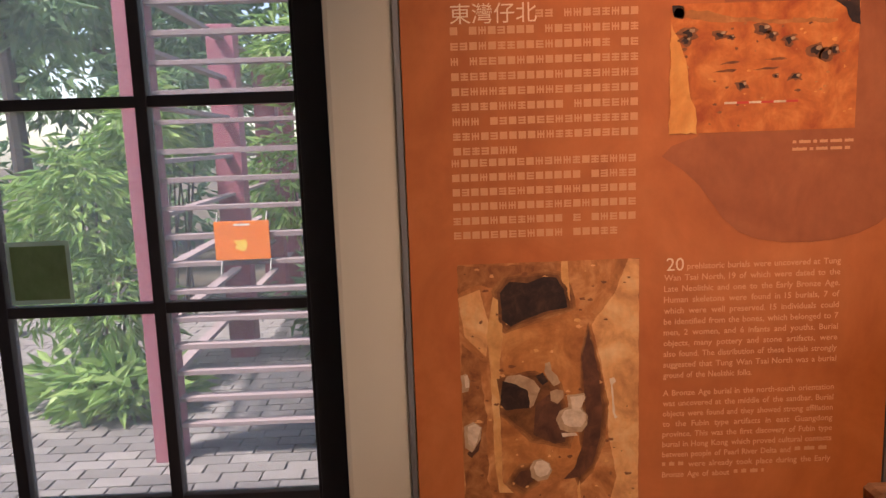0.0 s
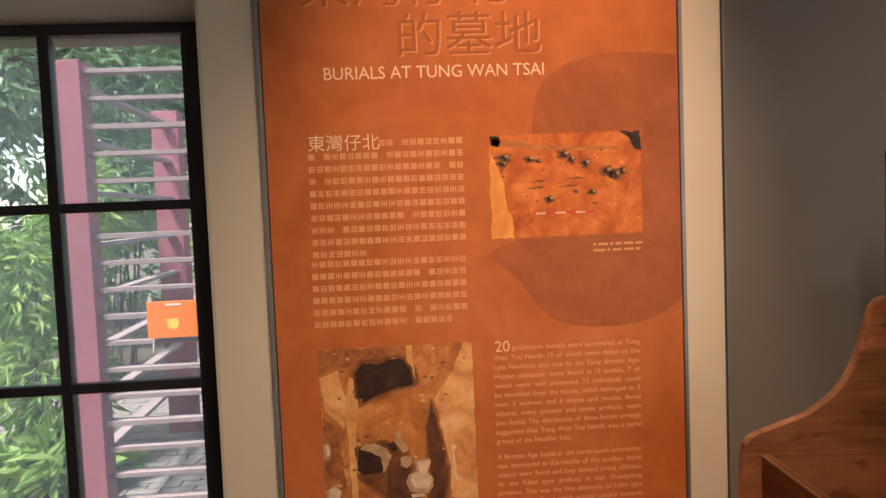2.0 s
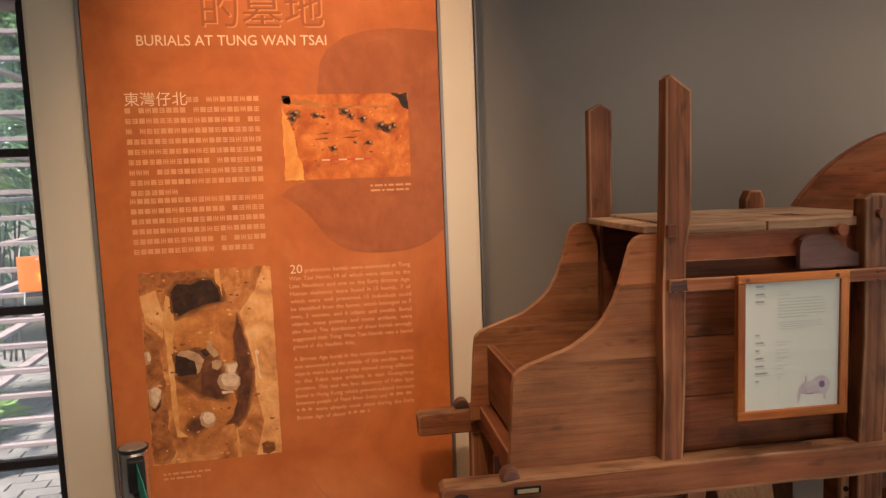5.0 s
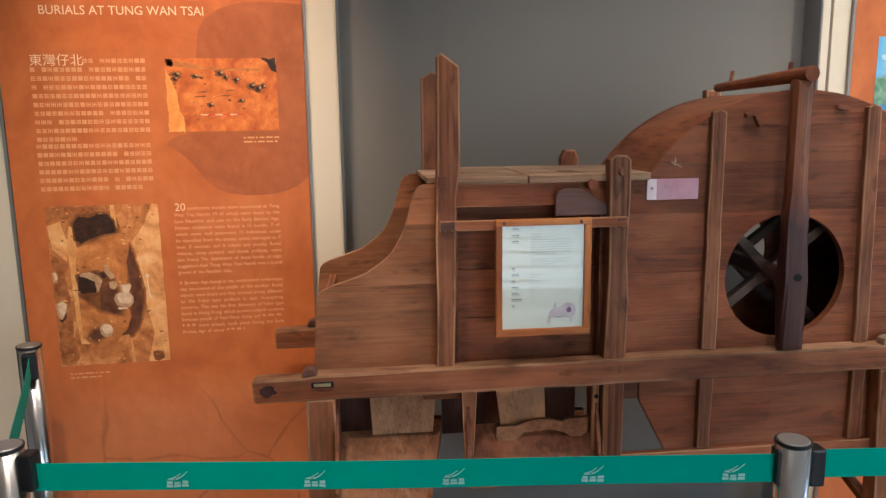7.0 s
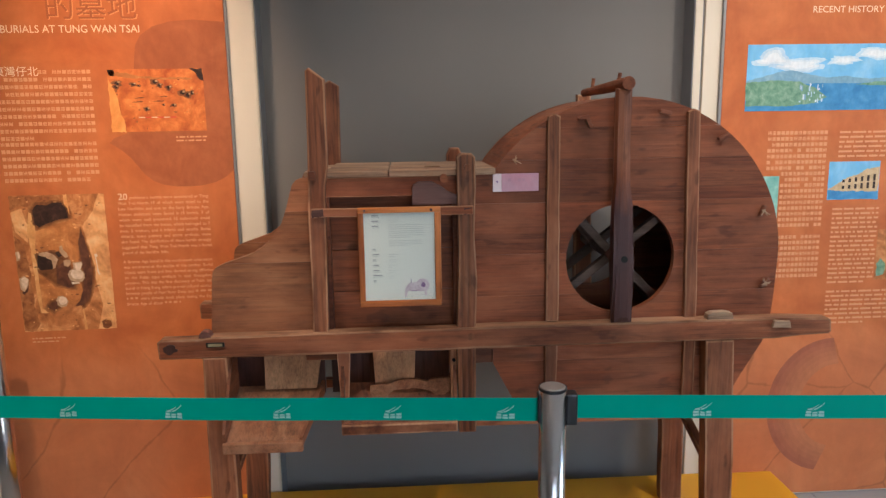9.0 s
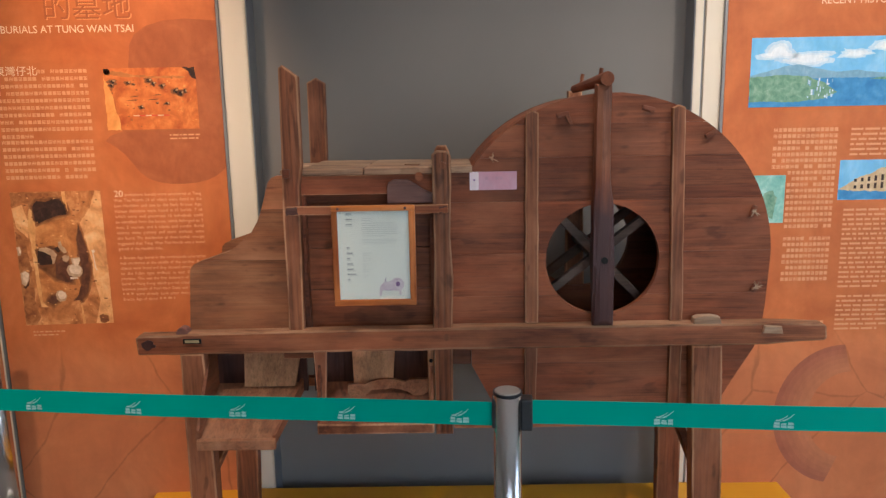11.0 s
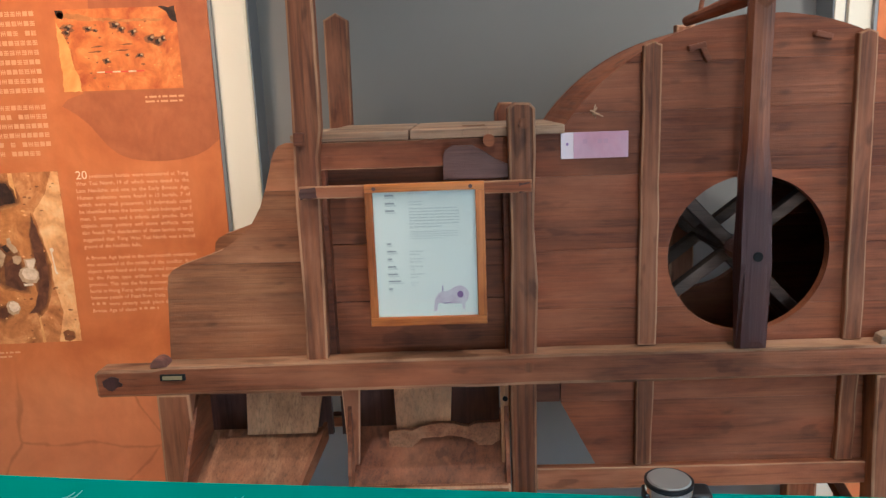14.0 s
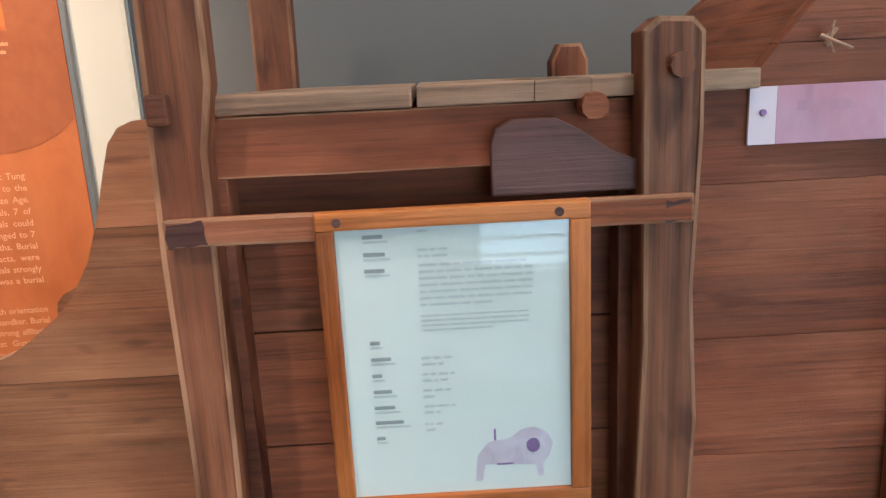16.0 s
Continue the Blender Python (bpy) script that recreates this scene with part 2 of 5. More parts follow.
CLAY = printed("photo_clay_print", (0.62, 0.40, 0.24), (0.85, 0.63, 0.43), (0.95, 0.79, 0.60), 30.0)
CLAY_DIM = printed("photo_dim_clay_print", (0.40, 0.22, 0.115), (0.58, 0.36, 0.20), (0.75, 0.52, 0.33), 34.0)
RED = plain("photo_red_print", (0.65, 0.06, 0.03), 0.5)
SKY_PRINT = printed("photo_sky_print", (0.16, 0.47, 0.78), (0.24, 0.56, 0.83), (0.40, 0.68, 0.88), 8.0)
CLOUD_DIM = printed("photo_cloud_edge_print", (0.48, 0.66, 0.82), (0.58, 0.74, 0.86), (0.68, 0.80, 0.88), 20.0)
CLOUD = printed("photo_cloud_print", (0.66, 0.76, 0.84), (0.75, 0.82, 0.87), (0.82, 0.87, 0.90), 20.0)
CLOUD_WHITE = printed("photo_cloud_core_print", (0.78, 0.84, 0.88), (0.86, 0.89, 0.91), (0.92, 0.93, 0.94), 20.0)
HAZE_PRINT = printed("photo_hazy_hill_print", (0.16, 0.32, 0.46), (0.24, 0.42, 0.55), (0.36, 0.53, 0.62), 20.0)
SEA_PRINT = printed("photo_sea_print", (0.05, 0.22, 0.48), (0.08, 0.30, 0.58), (0.16, 0.40, 0.66), 18.0)
HILL_PRINT = printed("photo_hill_print", (0.10, 0.23, 0.15), (0.20, 0.37, 0.24), (0.40, 0.52, 0.38), 40.0)
BUILD_PRINT = printed("photo_building_print", (0.55, 0.36, 0.18), (0.70, 0.50, 0.28), (0.85, 0.68, 0.45), 30.0)
JADE_PRINT = printed("photo_green_print", (0.16, 0.42, 0.36), (0.30, 0.58, 0.48), (0.55, 0.75, 0.66), 22.0)
CREAM = plain("cream_painted_wood", (0.76, 0.655, 0.50), 0.5, 0, 0.05, 3.0)
GREY = plain("grey_fabric_wall", (0.208, 0.190, 0.170), 0.85, 0, 0.07, 2.5, 0.25)
GREY_EDGE = plain("blue_grey_trim", (0.20, 0.205, 0.212), 0.5, 0, 0.06)
STEEL_TRIM = plain("dull_metal_trim", (0.30, 0.28, 0.27), 0.45, 0.6, 0.08)
FLOOR_M = plain("grey_floor_tile", (0.34, 0.33, 0.32), 0.45, 0, 0.1, 3.0)
JOINT = plain("floor_joint", (0.16, 0.155, 0.15), 0.8)
PLASTER = plain("white_plaster", (0.72, 0.70, 0.66), 0.8, 0, 0.04, 2.0, 0.2)
YELLOW = plain("yellow_painted_board", (0.85, 0.41, 0.015), 0.45, 0, 0.07, 4.0)
IRON = plain("dark_window_paint", (0.030, 0.024, 0.026), 0.4, 0, 0.25, 12.0)
PAPER = plain("white_paper", (0.86, 0.83, 0.76), 0.7, 0, 0.02, 3.0)
PAPER_INK = plain("grey_paper_ink", (0.38, 0.37, 0.36), 0.7, 0, 0.05)
PAPER_FAINT = plain("faint_paper_ink", (0.64, 0.62, 0.58), 0.7, 0, 0.05)
ROSE = printed("faded_rose_print", (0.62, 0.46, 0.54), (0.74, 0.60, 0.65), (0.84, 0.74, 0.76), 60.0)
PLUM = plain("plum_print", (0.26, 0.13, 0.30), 0.6)
TAG = printed("faded_pink_tag", (0.56, 0.25, 0.31), (0.60, 0.31, 0.38), (0.60, 0.38, 0.47), 9.0)
TAG_PALE = plain("pale_tag_end", (0.78, 0.64, 0.66), 0.6)
TAG_INK = plain("faded_tag_ink", (0.50, 0.27, 0.34), 0.6)
BELT = plain("green_woven_belt", (0.0, 0.37, 0.255), 0.8, 0, 0.08, 20.0, 0.3)
MARK = plain("pale_belt_print", (0.40, 0.68, 0.59), 0.7, 0, 0.2, 80.0)
BLACK = plain("black_plastic", (0.012, 0.012, 0.013), 0.4)
STEEL = plain("brushed_steel", (0.62, 0.60, 0.58), 0.22, 1.0, 0.06, 20.0, 0.05)
BORE = plain("bored_hole_black", (0.004, 0.004, 0.004), 0.95)
CAP = plain("satin_steel_cap", (0.42, 0.40, 0.37), 0.5, 0.8)
BRASS = plain("dull_brass", (0.45, 0.36, 0.20), 0.5, 0.7)
PURPLE = plain("faded_red_purple_paint", (0.33, 0.115, 0.145), 0.6, 0, 0.18, 5.0, 0.2)
SLAT = plain("weathered_slat_wood", (0.30, 0.235, 0.235), 0.75, 0, 0.25, 9.0, 0.3)
SIGN_O = plain("orange_sign_plastic", (0.85, 0.22, 0.03), 0.45)
SIGN_Y = plain("yellow_sign_print", (0.90, 0.62, 0.10), 0.5)
CORD = plain("white_cord", (0.75, 0.73, 0.68), 0.7)
STICKER = printed("green_sticker_print", (0.17, 0.25, 0.08), (0.27, 0.36, 0.13), (0.40, 0.44, 0.20), 12.0)
STICKER_RIM = plain("pale_green_sticker_rim", (0.62, 0.76, 0.66), 0.6)
for film_stuff in (STICKER, STICKER_RIM):   # thin vinyl lets daylight through
    for n in film_stuff.node_tree.nodes:
        if n.type == "BSDF_PRINCIPLED":
            n.inputs["Transmission Weight"].default_value = 0.55
BARK = plain("dark_bark", (0.055, 0.048, 0.042), 0.9, 0, 0.4, 9.0, 0.9)
SOIL = plain("leaf_litter_ground", (0.10, 0.085, 0.06), 0.95, 0, 0.4, 5.0, 0.6)
BLIND = plain("white_blind_slat", (0.8, 0.8, 0.78), 0.5)


def paver_mat():
    p = Mat("grey_paver", 0.85)
    n = p.noise(p.scaled(25, 25, 25), 1.0, 5, 0.65)
    c = p.ramp(p.info.outputs["Random"], (0.0, (0.14, 0.133, 0.126)), (0.5, (0.20, 0.188, 0.178)), (1.0, (0.26, 0.242, 0.228)))
    p.color(p.mix(0.5, c, p.ramp(n, (0.3, g(0.55)), (0.7, g(1))), "MULTIPLY"))
    p.bump(n, 0.5, 0.004)
    return p.m


def leaf_mat(name, a, b, c):
    p = Mat(name, 0.5)
    r = p.node("ShaderNodeNewGeometry").outputs["Random Per Island"]
    p.color(p.ramp(r, (0.0, a), (0.55, b), (1.0, c)))
    tr = p.node("ShaderNodeBsdfTranslucent", Color=p.ramp(r, (0.0, a), (1.0, c)))
    m = p.node("ShaderNodeMixShader", Fac=0.5)
    p.put(m.inputs[1], p.b.outputs[0])
    p.put(m.inputs[2], tr.outputs[0])
    p.put(p.t.nodes["Material Output"].inputs["Surface"], m.outputs[0])
    return p.m


PAVER = paver_mat()
LEAF_BRIGHT = leaf_mat("bright_bamboo_leaf", (0.12, 0.26, 0.06), (0.25, 0.45, 0.12), (0.43, 0.60, 0.22))
LEAF_DEEP = leaf_mat("deep_green_leaf", (0.09, 0.19, 0.10), (0.16, 0.31, 0.15), (0.27, 0.44, 0.22))


def glass_mat(name, tint):
    p = Mat(name)
    clear = p.node("ShaderNodeBsdfTransparent", Color=(*tint, 1))
    gloss = p.node("ShaderNodeBsdfGlossy", Roughness=0.02)
    m = p.node("ShaderNodeMixShader", Fac=p.node("ShaderNodeFresnel", IOR=1.45).outputs[0])
    p.put(m.inputs[1], clear.outputs[0])
    p.put(m.inputs[2], gloss.outputs[0])
    p.put(p.t.nodes["Material Output"].inputs["Surface"], m.outputs[0])
    return p.m


def veiled_glass():
    """Clear panes with a thin film that daylight catches, added to haze and brighten the view."""
    p = Mat("veiled_window_glass")
    clear = p.node("ShaderNodeBsdfTransparent", Color=(0.95, 0.97, 0.97, 1))
    gloss = p.node("ShaderNodeBsdfGlossy", Roughness=0.03)
    veil = p.node("ShaderNodeBsdfTranslucent", Color=(0.82, 0.86, 0.88, 1))
    n = p.noise(p.scaled(4, 4, 4), 1.0, 5, 0.6)
    film = p.node("ShaderNodeMixShader", Fac=p.math("ADD", p.math("MULTIPLY", n, 0.10), 0.10))
    p.put(film.inputs[1], clear.outputs[0])
    p.put(film.inputs[2], veil.outputs[0])
    m = p.node("ShaderNodeMixShader", Fac=p.node("ShaderNodeFresnel", IOR=1.45).outputs[0])
    p.put(m.inputs[1], film.outputs[0])
    p.put(m.inputs[2], gloss.outputs[0])
    p.put(p.t.nodes["Material Output"].inputs["Surface"], m.outputs[0])
    return p.m


VEILED = veiled_glass()
GLASS = glass_mat("clear_glass", (0.96, 0.98, 0.97))


# ---- shapes ----
def link(name, bm, mat, parent=None, label="", m=None, smooth=False):
    me = bpy.data.meshes.new(name)
    bmesh.ops.recalc_face_normals(bm, faces=bm.faces)
    bm.to_mesh(me)
    bm.free()
    for a in me.polygons:
        a.use_smooth = smooth
    me.materials.append(mat)
    me.materials.append(EDGED.get(mat.name, mat))
    ob = new(name, me)
    if parent:
        ob.parent = parent
    if m:
        ob.matrix_local = m
    return tagged(ob, label)


def part(name, bm, mat, parent, label="", smooth=False):
    return link(name, bm, mat, parent, label, None, smooth)


def shared(ob, name, shift, label=""):
    """Another part of the same thing with the same mesh, moved."""
    o = new(name, ob.data)
    o.parent = ob.parent
    o.location = shift
    return tagged(o, label)


def thing(name, m, label, category, group="", kind=""):
    e = new(name)
    e.empty_display_size = 0.1
    e.matrix_world = m
    return tagged(e, label, category, group, kind)


def box(x0, x1, y0, y1, z0, z1, bevel=0.0, bm=None, cuts=0, rough=0.0):
    """A box, optionally bevelled and slightly uneven along its length."""
    into = bm or bmesh.new()
    b = bmesh.new()
    bmesh.ops.create_cube(b, size=1.0)
    for v in b.verts:
        v.co = Vector(((x0 + x1) / 2 + v.co.x * (x1 - x0), (y0 + y1) / 2 + v.co.y * (y1 - y0), (z0 + z1) / 2 + v.co.z * (z1 - z0)))
    if cuts:
        size = (x1 - x0, y1 - y0, z1 - z0)
        k = size.index(max(size))
        es = [e for e in b.edges if abs((e.verts[0].co - e.verts[1].co)[k]) > 0.5 * size[k]]
        bmesh.ops.subdivide_edges(b, edges=es, cuts=cuts)
    if bevel:
        sharp = [e for e in b.edges if e.calc_face_angle(0) > 0.5]
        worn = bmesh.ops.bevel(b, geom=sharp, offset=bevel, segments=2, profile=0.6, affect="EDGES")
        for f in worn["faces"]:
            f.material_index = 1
    if rough:
        for v in b.verts:
            v.co += rough * noise.noise_vector(v.co * 7 + Vector((x0 * 5, z0 * 3, y0)))
    me = bpy.data.meshes.new("tmp")
    b.to_mesh(me)
    b.free()
    into.from_mesh(me)
    bpy.data.meshes.remove(me)
    return into


def prism(points, v0, v1, bevel=0.0, bm=None):
    """An outline in (x, z) drawn out from y = v0 to v1."""
    into = bm or bmesh.new()
    b = bmesh.new()
    f = b.faces.new([b.verts.new((x, v0, z)) for x, z in points])
    r = bmesh.ops.extrude_face_region(b, geom=[f])
    for v in r["geom"]:
        if isinstance(v, bmesh.types.BMVert):
            v.co.y = v1
    if bevel:
        sharp = [e for e in b.edges if e.calc_face_angle(0) > 0.6]
        worn = bmesh.ops.bevel(b, geom=sharp, offset=bevel, segments=2, profile=0.6, affect="EDGES")
        for f in worn["faces"]:
            f.material_index = 1
    me = bpy.data.meshes.new("tmp")
    b.to_mesh(me)
    b.free()
    into.from_mesh(me)
    bpy.data.meshes.remove(me)
    return into


def flat(points, y=0.0, bm=None):
    """A flat print: an outline in (x, z) that faces the room."""
    into = bm or bmesh.new()
    into.faces.new([into.verts.new((x, y, z)) for x, z in points])
    return into


def rect(x0, x1, z0, z1):
    return [(x0, z0), (x1, z0), (x1, z1), (x0, z1)]


def blob(x, z, rx, rz, n=18, wob=0.12, turn=0.0):
    out = []
    for i in range(n):
        a = 2 * math.pi * i / n
        r = 1 + wob * noise.noise(Vector((math.cos(a) * 1.7 + x * 31, math.sin(a) * 1.7 + z * 17, 0)))  * 1.6
        dx, dz = rx * r * math.cos(a), rz * r * math.sin(a)
        c, s = math.cos(turn), math.sin(turn)
        out.append((x + dx * c - dz * s, z + dx * s + dz * c))
    return out


def ragged(points, amp=0.0035, step=0.009):
    """The same outline with an uneven, natural edge."""
    out = []
    for (x0, z0), (x1, z1) in zip(points, points[1:] + points[:1]):
        n = max(1, int(math.hypot(x1 - x0, z1 - z0) / step))
        for k in range(n):
            p = Vector((x0 + (x1 - x0) * k / n, 0, z0 + (z1 - z0) * k / n))
            d = noise.noise_vector(p * 90) * amp + noise.noise_vector(p * 33) * amp
            out.append((p.x + d.x, p.z + d.z))
    return out


def slab(rows, v0, v1, bm=None, rubbed=False):
    """A board with shaped ends: rows of (z, left, right), drawn from y = v0 to v1."""
    into = bm or bmesh.new()
    vs = [[into.verts.new((x, v, z)) for x, v in ((l, v0), (r, v0), (r, v1), (l, v1))] for z, l, r in rows]
    for a, b in zip(vs, vs[1:]):
        for i in range(4):
            f = into.faces.new((a[i], a[(i + 1) % 4], b[(i + 1) % 4], b[i]))
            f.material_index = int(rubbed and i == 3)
    into.faces.new(vs[0])
    into.faces.new(vs[-1])
    return into


def rod(a, b, r, n=10, bm=None, r2=None):
    into = bm or bmesh.new()
    a, b = Vector(a), Vector(b)
    q = (b - a).to_track_quat("Z", "Y")
    rings = []
    for p, rr in ((a, r), (b, r if r2 is None else r2)):
        rings.append([into.verts.new(p + q @ Vector((rr * math.cos(2 * math.pi * i / n), rr * math.sin(2 * math.pi * i / n), 0))) for i in range(n)])
    for i in range(n):
        into.faces.new((rings[0][i], rings[0][(i + 1) % n], rings[1][(i + 1) % n], rings[1][i]))
    into.faces.new(rings[0])
    into.faces.new(rings[1])
    return into


def stick(a, b, w, d, bevel=0.004, bm=None):
    """A squared timber from a to b."""
    into = bm or bmesh.new()
    a, b = Vector(a), Vector(b)
    t = box(-w / 2, w / 2, -d / 2, d / 2, 0, (b - a).length, bevel)
    m = Matrix.Translation(a) @ (b - a).to_track_quat("Z", "Y").to_matrix().to_4x4()
    for v in t.verts:
        v.co = m @ v.co
    me = bpy.data.meshes.new("tmp")
    t.to_mesh(me)
    t.free()
    into.from_mesh(me)
    bpy.data.meshes.remove(me)
    return into


def lettering(name, text, x, z, height, width, y, mat, parent, thick=0.0, label=""):
    """Words in the built-in font, their lower left at (x, z), stretched to a width, facing the room."""
    cu = bpy.data.curves.new(name, "FONT")
    cu.body, cu.size, cu.offset = text, 1.0, thick
    cu.resolution_u = 3
    tmp = new("tmp", cu)
    bpy.context.view_layer.update()
    me = bpy.data.meshes.new_from_object(tmp.evaluated_get(bpy.context.evaluated_depsgraph_get()))
    bpy.data.objects.remove(tmp)
    xs = [v.co.x for v in me.vertices]
    ys = [v.co.y for v in me.vertices]
    sx, sy = width / (max(xs) - min(xs)), height / (max(ys) - min(ys))
    x0, y0 = min(xs), min(ys)
    for v in me.vertices:
        v.co = Vector((x + (v.co.x - x0) * sx, y, z + (v.co.y - y0) * sy))
    me.materials.append(mat)
    me.name = name
    ob = new(name, me)
    ob.parent = parent
    return tagged(ob, label)


def char_lines(x0, x1, z_top, step, count, last, rng, parent, y, first=0):
    """Lines of small square characters, each a plain bar of its size; one part a line."""
    n = max(4, round((x1 - x0) / 0.0166))
    w = (x1 - x0) / n
    for k in range(count):
        bm = bmesh.new()
        stop = min(n, last) if k == count - 1 else n
        for i in range(first if k == 0 else 0, stop):
            if rng.random() < 0.04:
                continue
            x, z = x0 + i * w, z_top - k * step
            s = w * 0.80
            kind = rng.random()
            if kind < 0.5:
                flat(rect(x, x + s, z - s, z), y, bm)
            elif kind < 0.8:
                for j in range(3):
                    flat(rect(x, x + s, z - s + j * s * 0.36, z - s + j * s * 0.36 + s * 0.24), y, bm)
                xx = x + s * rng.choice((0.05, 0.4, 0.72))
                flat(rect(xx, xx + s * 0.22, z - s, z), y - 0.0002, bm)
            else:
                for j in range(3):
                    flat(rect(x + j * s * 0.38, x + j * s * 0.38 + s * 0.2, z - s, z), y, bm)
                flat(rect(x, x + s, z - s * 0.6, z - s * 0.36), y - 0.0002, bm)
        tagged(part("text_line", bm, LETTER_DIM, parent), kind="stuff")


def word_lines(x0, x1, z_top, step, count, last, rng, parent, y, tall=0.46, mat=None, name="text_line"):
    """Lines of running text, each word a plain bar; one part a line."""
    for k in range(count):
        bm = bmesh.new()
        x = x0
        end = x0 + (x1 - x0) * (last if k == count - 1 else 1.0)
        while x < end - 0.004:
            w = min(rng.choice((0.014, 0.022, 0.03, 0.036, 0.044, 0.055)) * min(1.0, (x1 - x0) / 0.33 + 0.15), end - x)
            z = z_top - k * step
            # a word: a solid waist with a few tall strokes
            flat(rect(x, x + w, z - step * tall, z - step * tall * 0.12), y, bm)
            xx = x + rng.uniform(0, 0.008)
            while xx < x + w - 0.003:
                flat(rect(xx, xx + step * 0.1, z - step * tall * 0.3, z + step * 0.04), y - 0.0002, bm)
                xx += rng.uniform(0.006, 0.02)
            x += w + min(0.0075, step * 0.36)
        tagged(part(name, bm, mat or LETTER_DIM, parent), kind="stuff")


def text_row(text, x0, x1, z, size, parent, y, mat, last=False):
    """One line of running words in the built-in font, spread over the column's width; one part."""
    bm = bmesh.new()
    spans = []
    for word in text.split():
        cu = bpy.data.curves.new("word", "FONT")
        cu.body, cu.size, cu.offset, cu.resolution_u = word, 1.0, 0.014, 2
        tmp = new("tmp", cu)
        bpy.context.view_layer.update()
        me = bpy.data.meshes.new_from_object(tmp.evaluated_get(bpy.context.evaluated_depsgraph_get()))
        bpy.data.objects.remove(tmp)
        n = len(bm.verts)
        bm.from_mesh(me)
        bm.verts.ensure_lookup_table()
        vs = bm.verts[n:]
        lo = min(v.co.x for v in vs)
        spans.append((vs, lo, max(v.co.x for v in vs) - lo))
        bpy.data.meshes.remove(me)
    total = sum(s[2] for s in spans)
    gap = 0.0062
    sx = min(size, (x1 - x0 - gap * (len(spans) - 1)) / total)
    if not last:
        sx = max(sx, size * 0.6)
        gap = (x1 - x0 - sx * total) / max(1, len(spans) - 1)
    else:
        sx = size * 0.84
    x = x0
    for vs, lo, w in spans:
        for v in vs:
            v.co = Vector((x + (v.co.x - lo) * sx, y, z + v.co.y * size))
        x += w * sx + gap
    return tagged(part("text_line", bm, mat, parent), kind="stuff")


# ---- the room ----
LEFT, RIGHT, BACK, HIGH = -2.6, 5.5, -3.5, 3.2
BW = pose(0.98, 1.405, 0, 0, 0, -2.7)   # the wall behind the machine


def structure(name, bm, mat, label="", category="", m=None):
    return tagged(link(name, bm, mat, None, "", m), label, category, "", "structure")


structure("floor", box(LEFT - 0.3, RIGHT + 0.3, BACK - 0.3, 1.75, -0.12, -0.004), JOINT, "grey tiled floor with thin joints", "floor")
structure("ceiling", box(LEFT - 0.3, RIGHT + 0.3, BACK - 0.3, 2.0, HIGH, HIGH + 0.15), PLASTER, "plain white plaster ceiling", "ceiling")
structure("wall_west", box(LEFT - 0.25, LEFT, BACK, 1.42, 0, HIGH), PLASTER, "plain white plaster wall", "wall")
# east wall, unseen, with one opening added for the side fill lamp
bm = box(RIGHT, RIGHT + 0.25, BACK, -2.0, 0, HIGH)
box(RIGHT, RIGHT + 0.25, -0.4, 1.2, 0, HIGH, bm=bm)
box(RIGHT, RIGHT + 0.25, -2.0, -0.4, 0, 0.7, bm=bm)
box(RIGHT, RIGHT + 0.25, -2.0, -0.4, 2.3, HIGH, bm=bm)
structure("wall_east", bm, PLASTER, "plain white plaster wall with an added opening", "wall")
# south wall with a wide glazed opening
bm = box(LEFT - 0.25, 1.5, BACK - 0.25, BACK, 0, HIGH)
box(3.3, RIGHT + 0.25, BACK - 0.25, BACK, 0, HIGH, bm=bm)
box(1.5, 3.3, BACK - 0.25, BACK, 2.3, HIGH, bm=bm)
structure("wall_south", bm, PLASTER, "plain white plaster wall with a glazed door opening", "wall")

# north wall: window bay, cream pilasters, orange boards, grey recess
bm = box(LEFT - 0.25, -2.05, 1.42, 1.80, 0, HIGH)
box(-2.05, -0.155, 1.42, 1.80, 2.112, HIGH, bm=bm)
box(-2.05, -0.155, 1.42, 1.80, -0.12, 0.12, bm=bm)
structure("wall_north_window", bm, CREAM, "cream painted wall round the window", "wall")
structure("wall_north_fascia", box(-2.05, -0.157, 1.408, 1.42, 2.112, 2.42, 0.003), W_INNER, "dark brown strip over the window", "trim")
structure("wall_north_pilaster", box(-0.155, 0.975, 1.412, 1.80, -0.12, HIGH, 0.010), CREAM, "cream painted pilaster behind the orange board", "wall")
structure("wall_north_recess", box(-0.02, 1.70, 0.10, 0.30, -0.12, HIGH), GREY, "matt grey display wall in a shallow recess", "wall", BW)
structure("wall_north_recess_side", box(-0.004, 0.0, 0.004, 0.10, 0, HIGH), GREY_EDGE, "blue-grey side of the wall recess", "trim", BW)
structure("wall_north_recess_far_side", box(1.622, 1.626, 0.004, 0.10, 0, HIGH), GREY_EDGE, "blue-grey side of the wall recess", "trim", BW)
bm = box(1.626, 1.654, 0.0, 0.30, -0.12, HIGH, 0.002)
structure("wall_north_strip", bm, CREAM, "narrow cream painted strip", "trim", BW)
structure("wall_north_strip_joint", box(1.654, 1.664, 0.012, 0.30, -0.12, HIGH), STEEL_TRIM, "dull metal joint between cream strips", "trim", BW)
structure("wall_north_strip_wide", box(1.664, 4.75, 0.0, 0.30, -0.12, HIGH, 0.002), CREAM, "cream painted wall behind the orange board", "wall", BW)

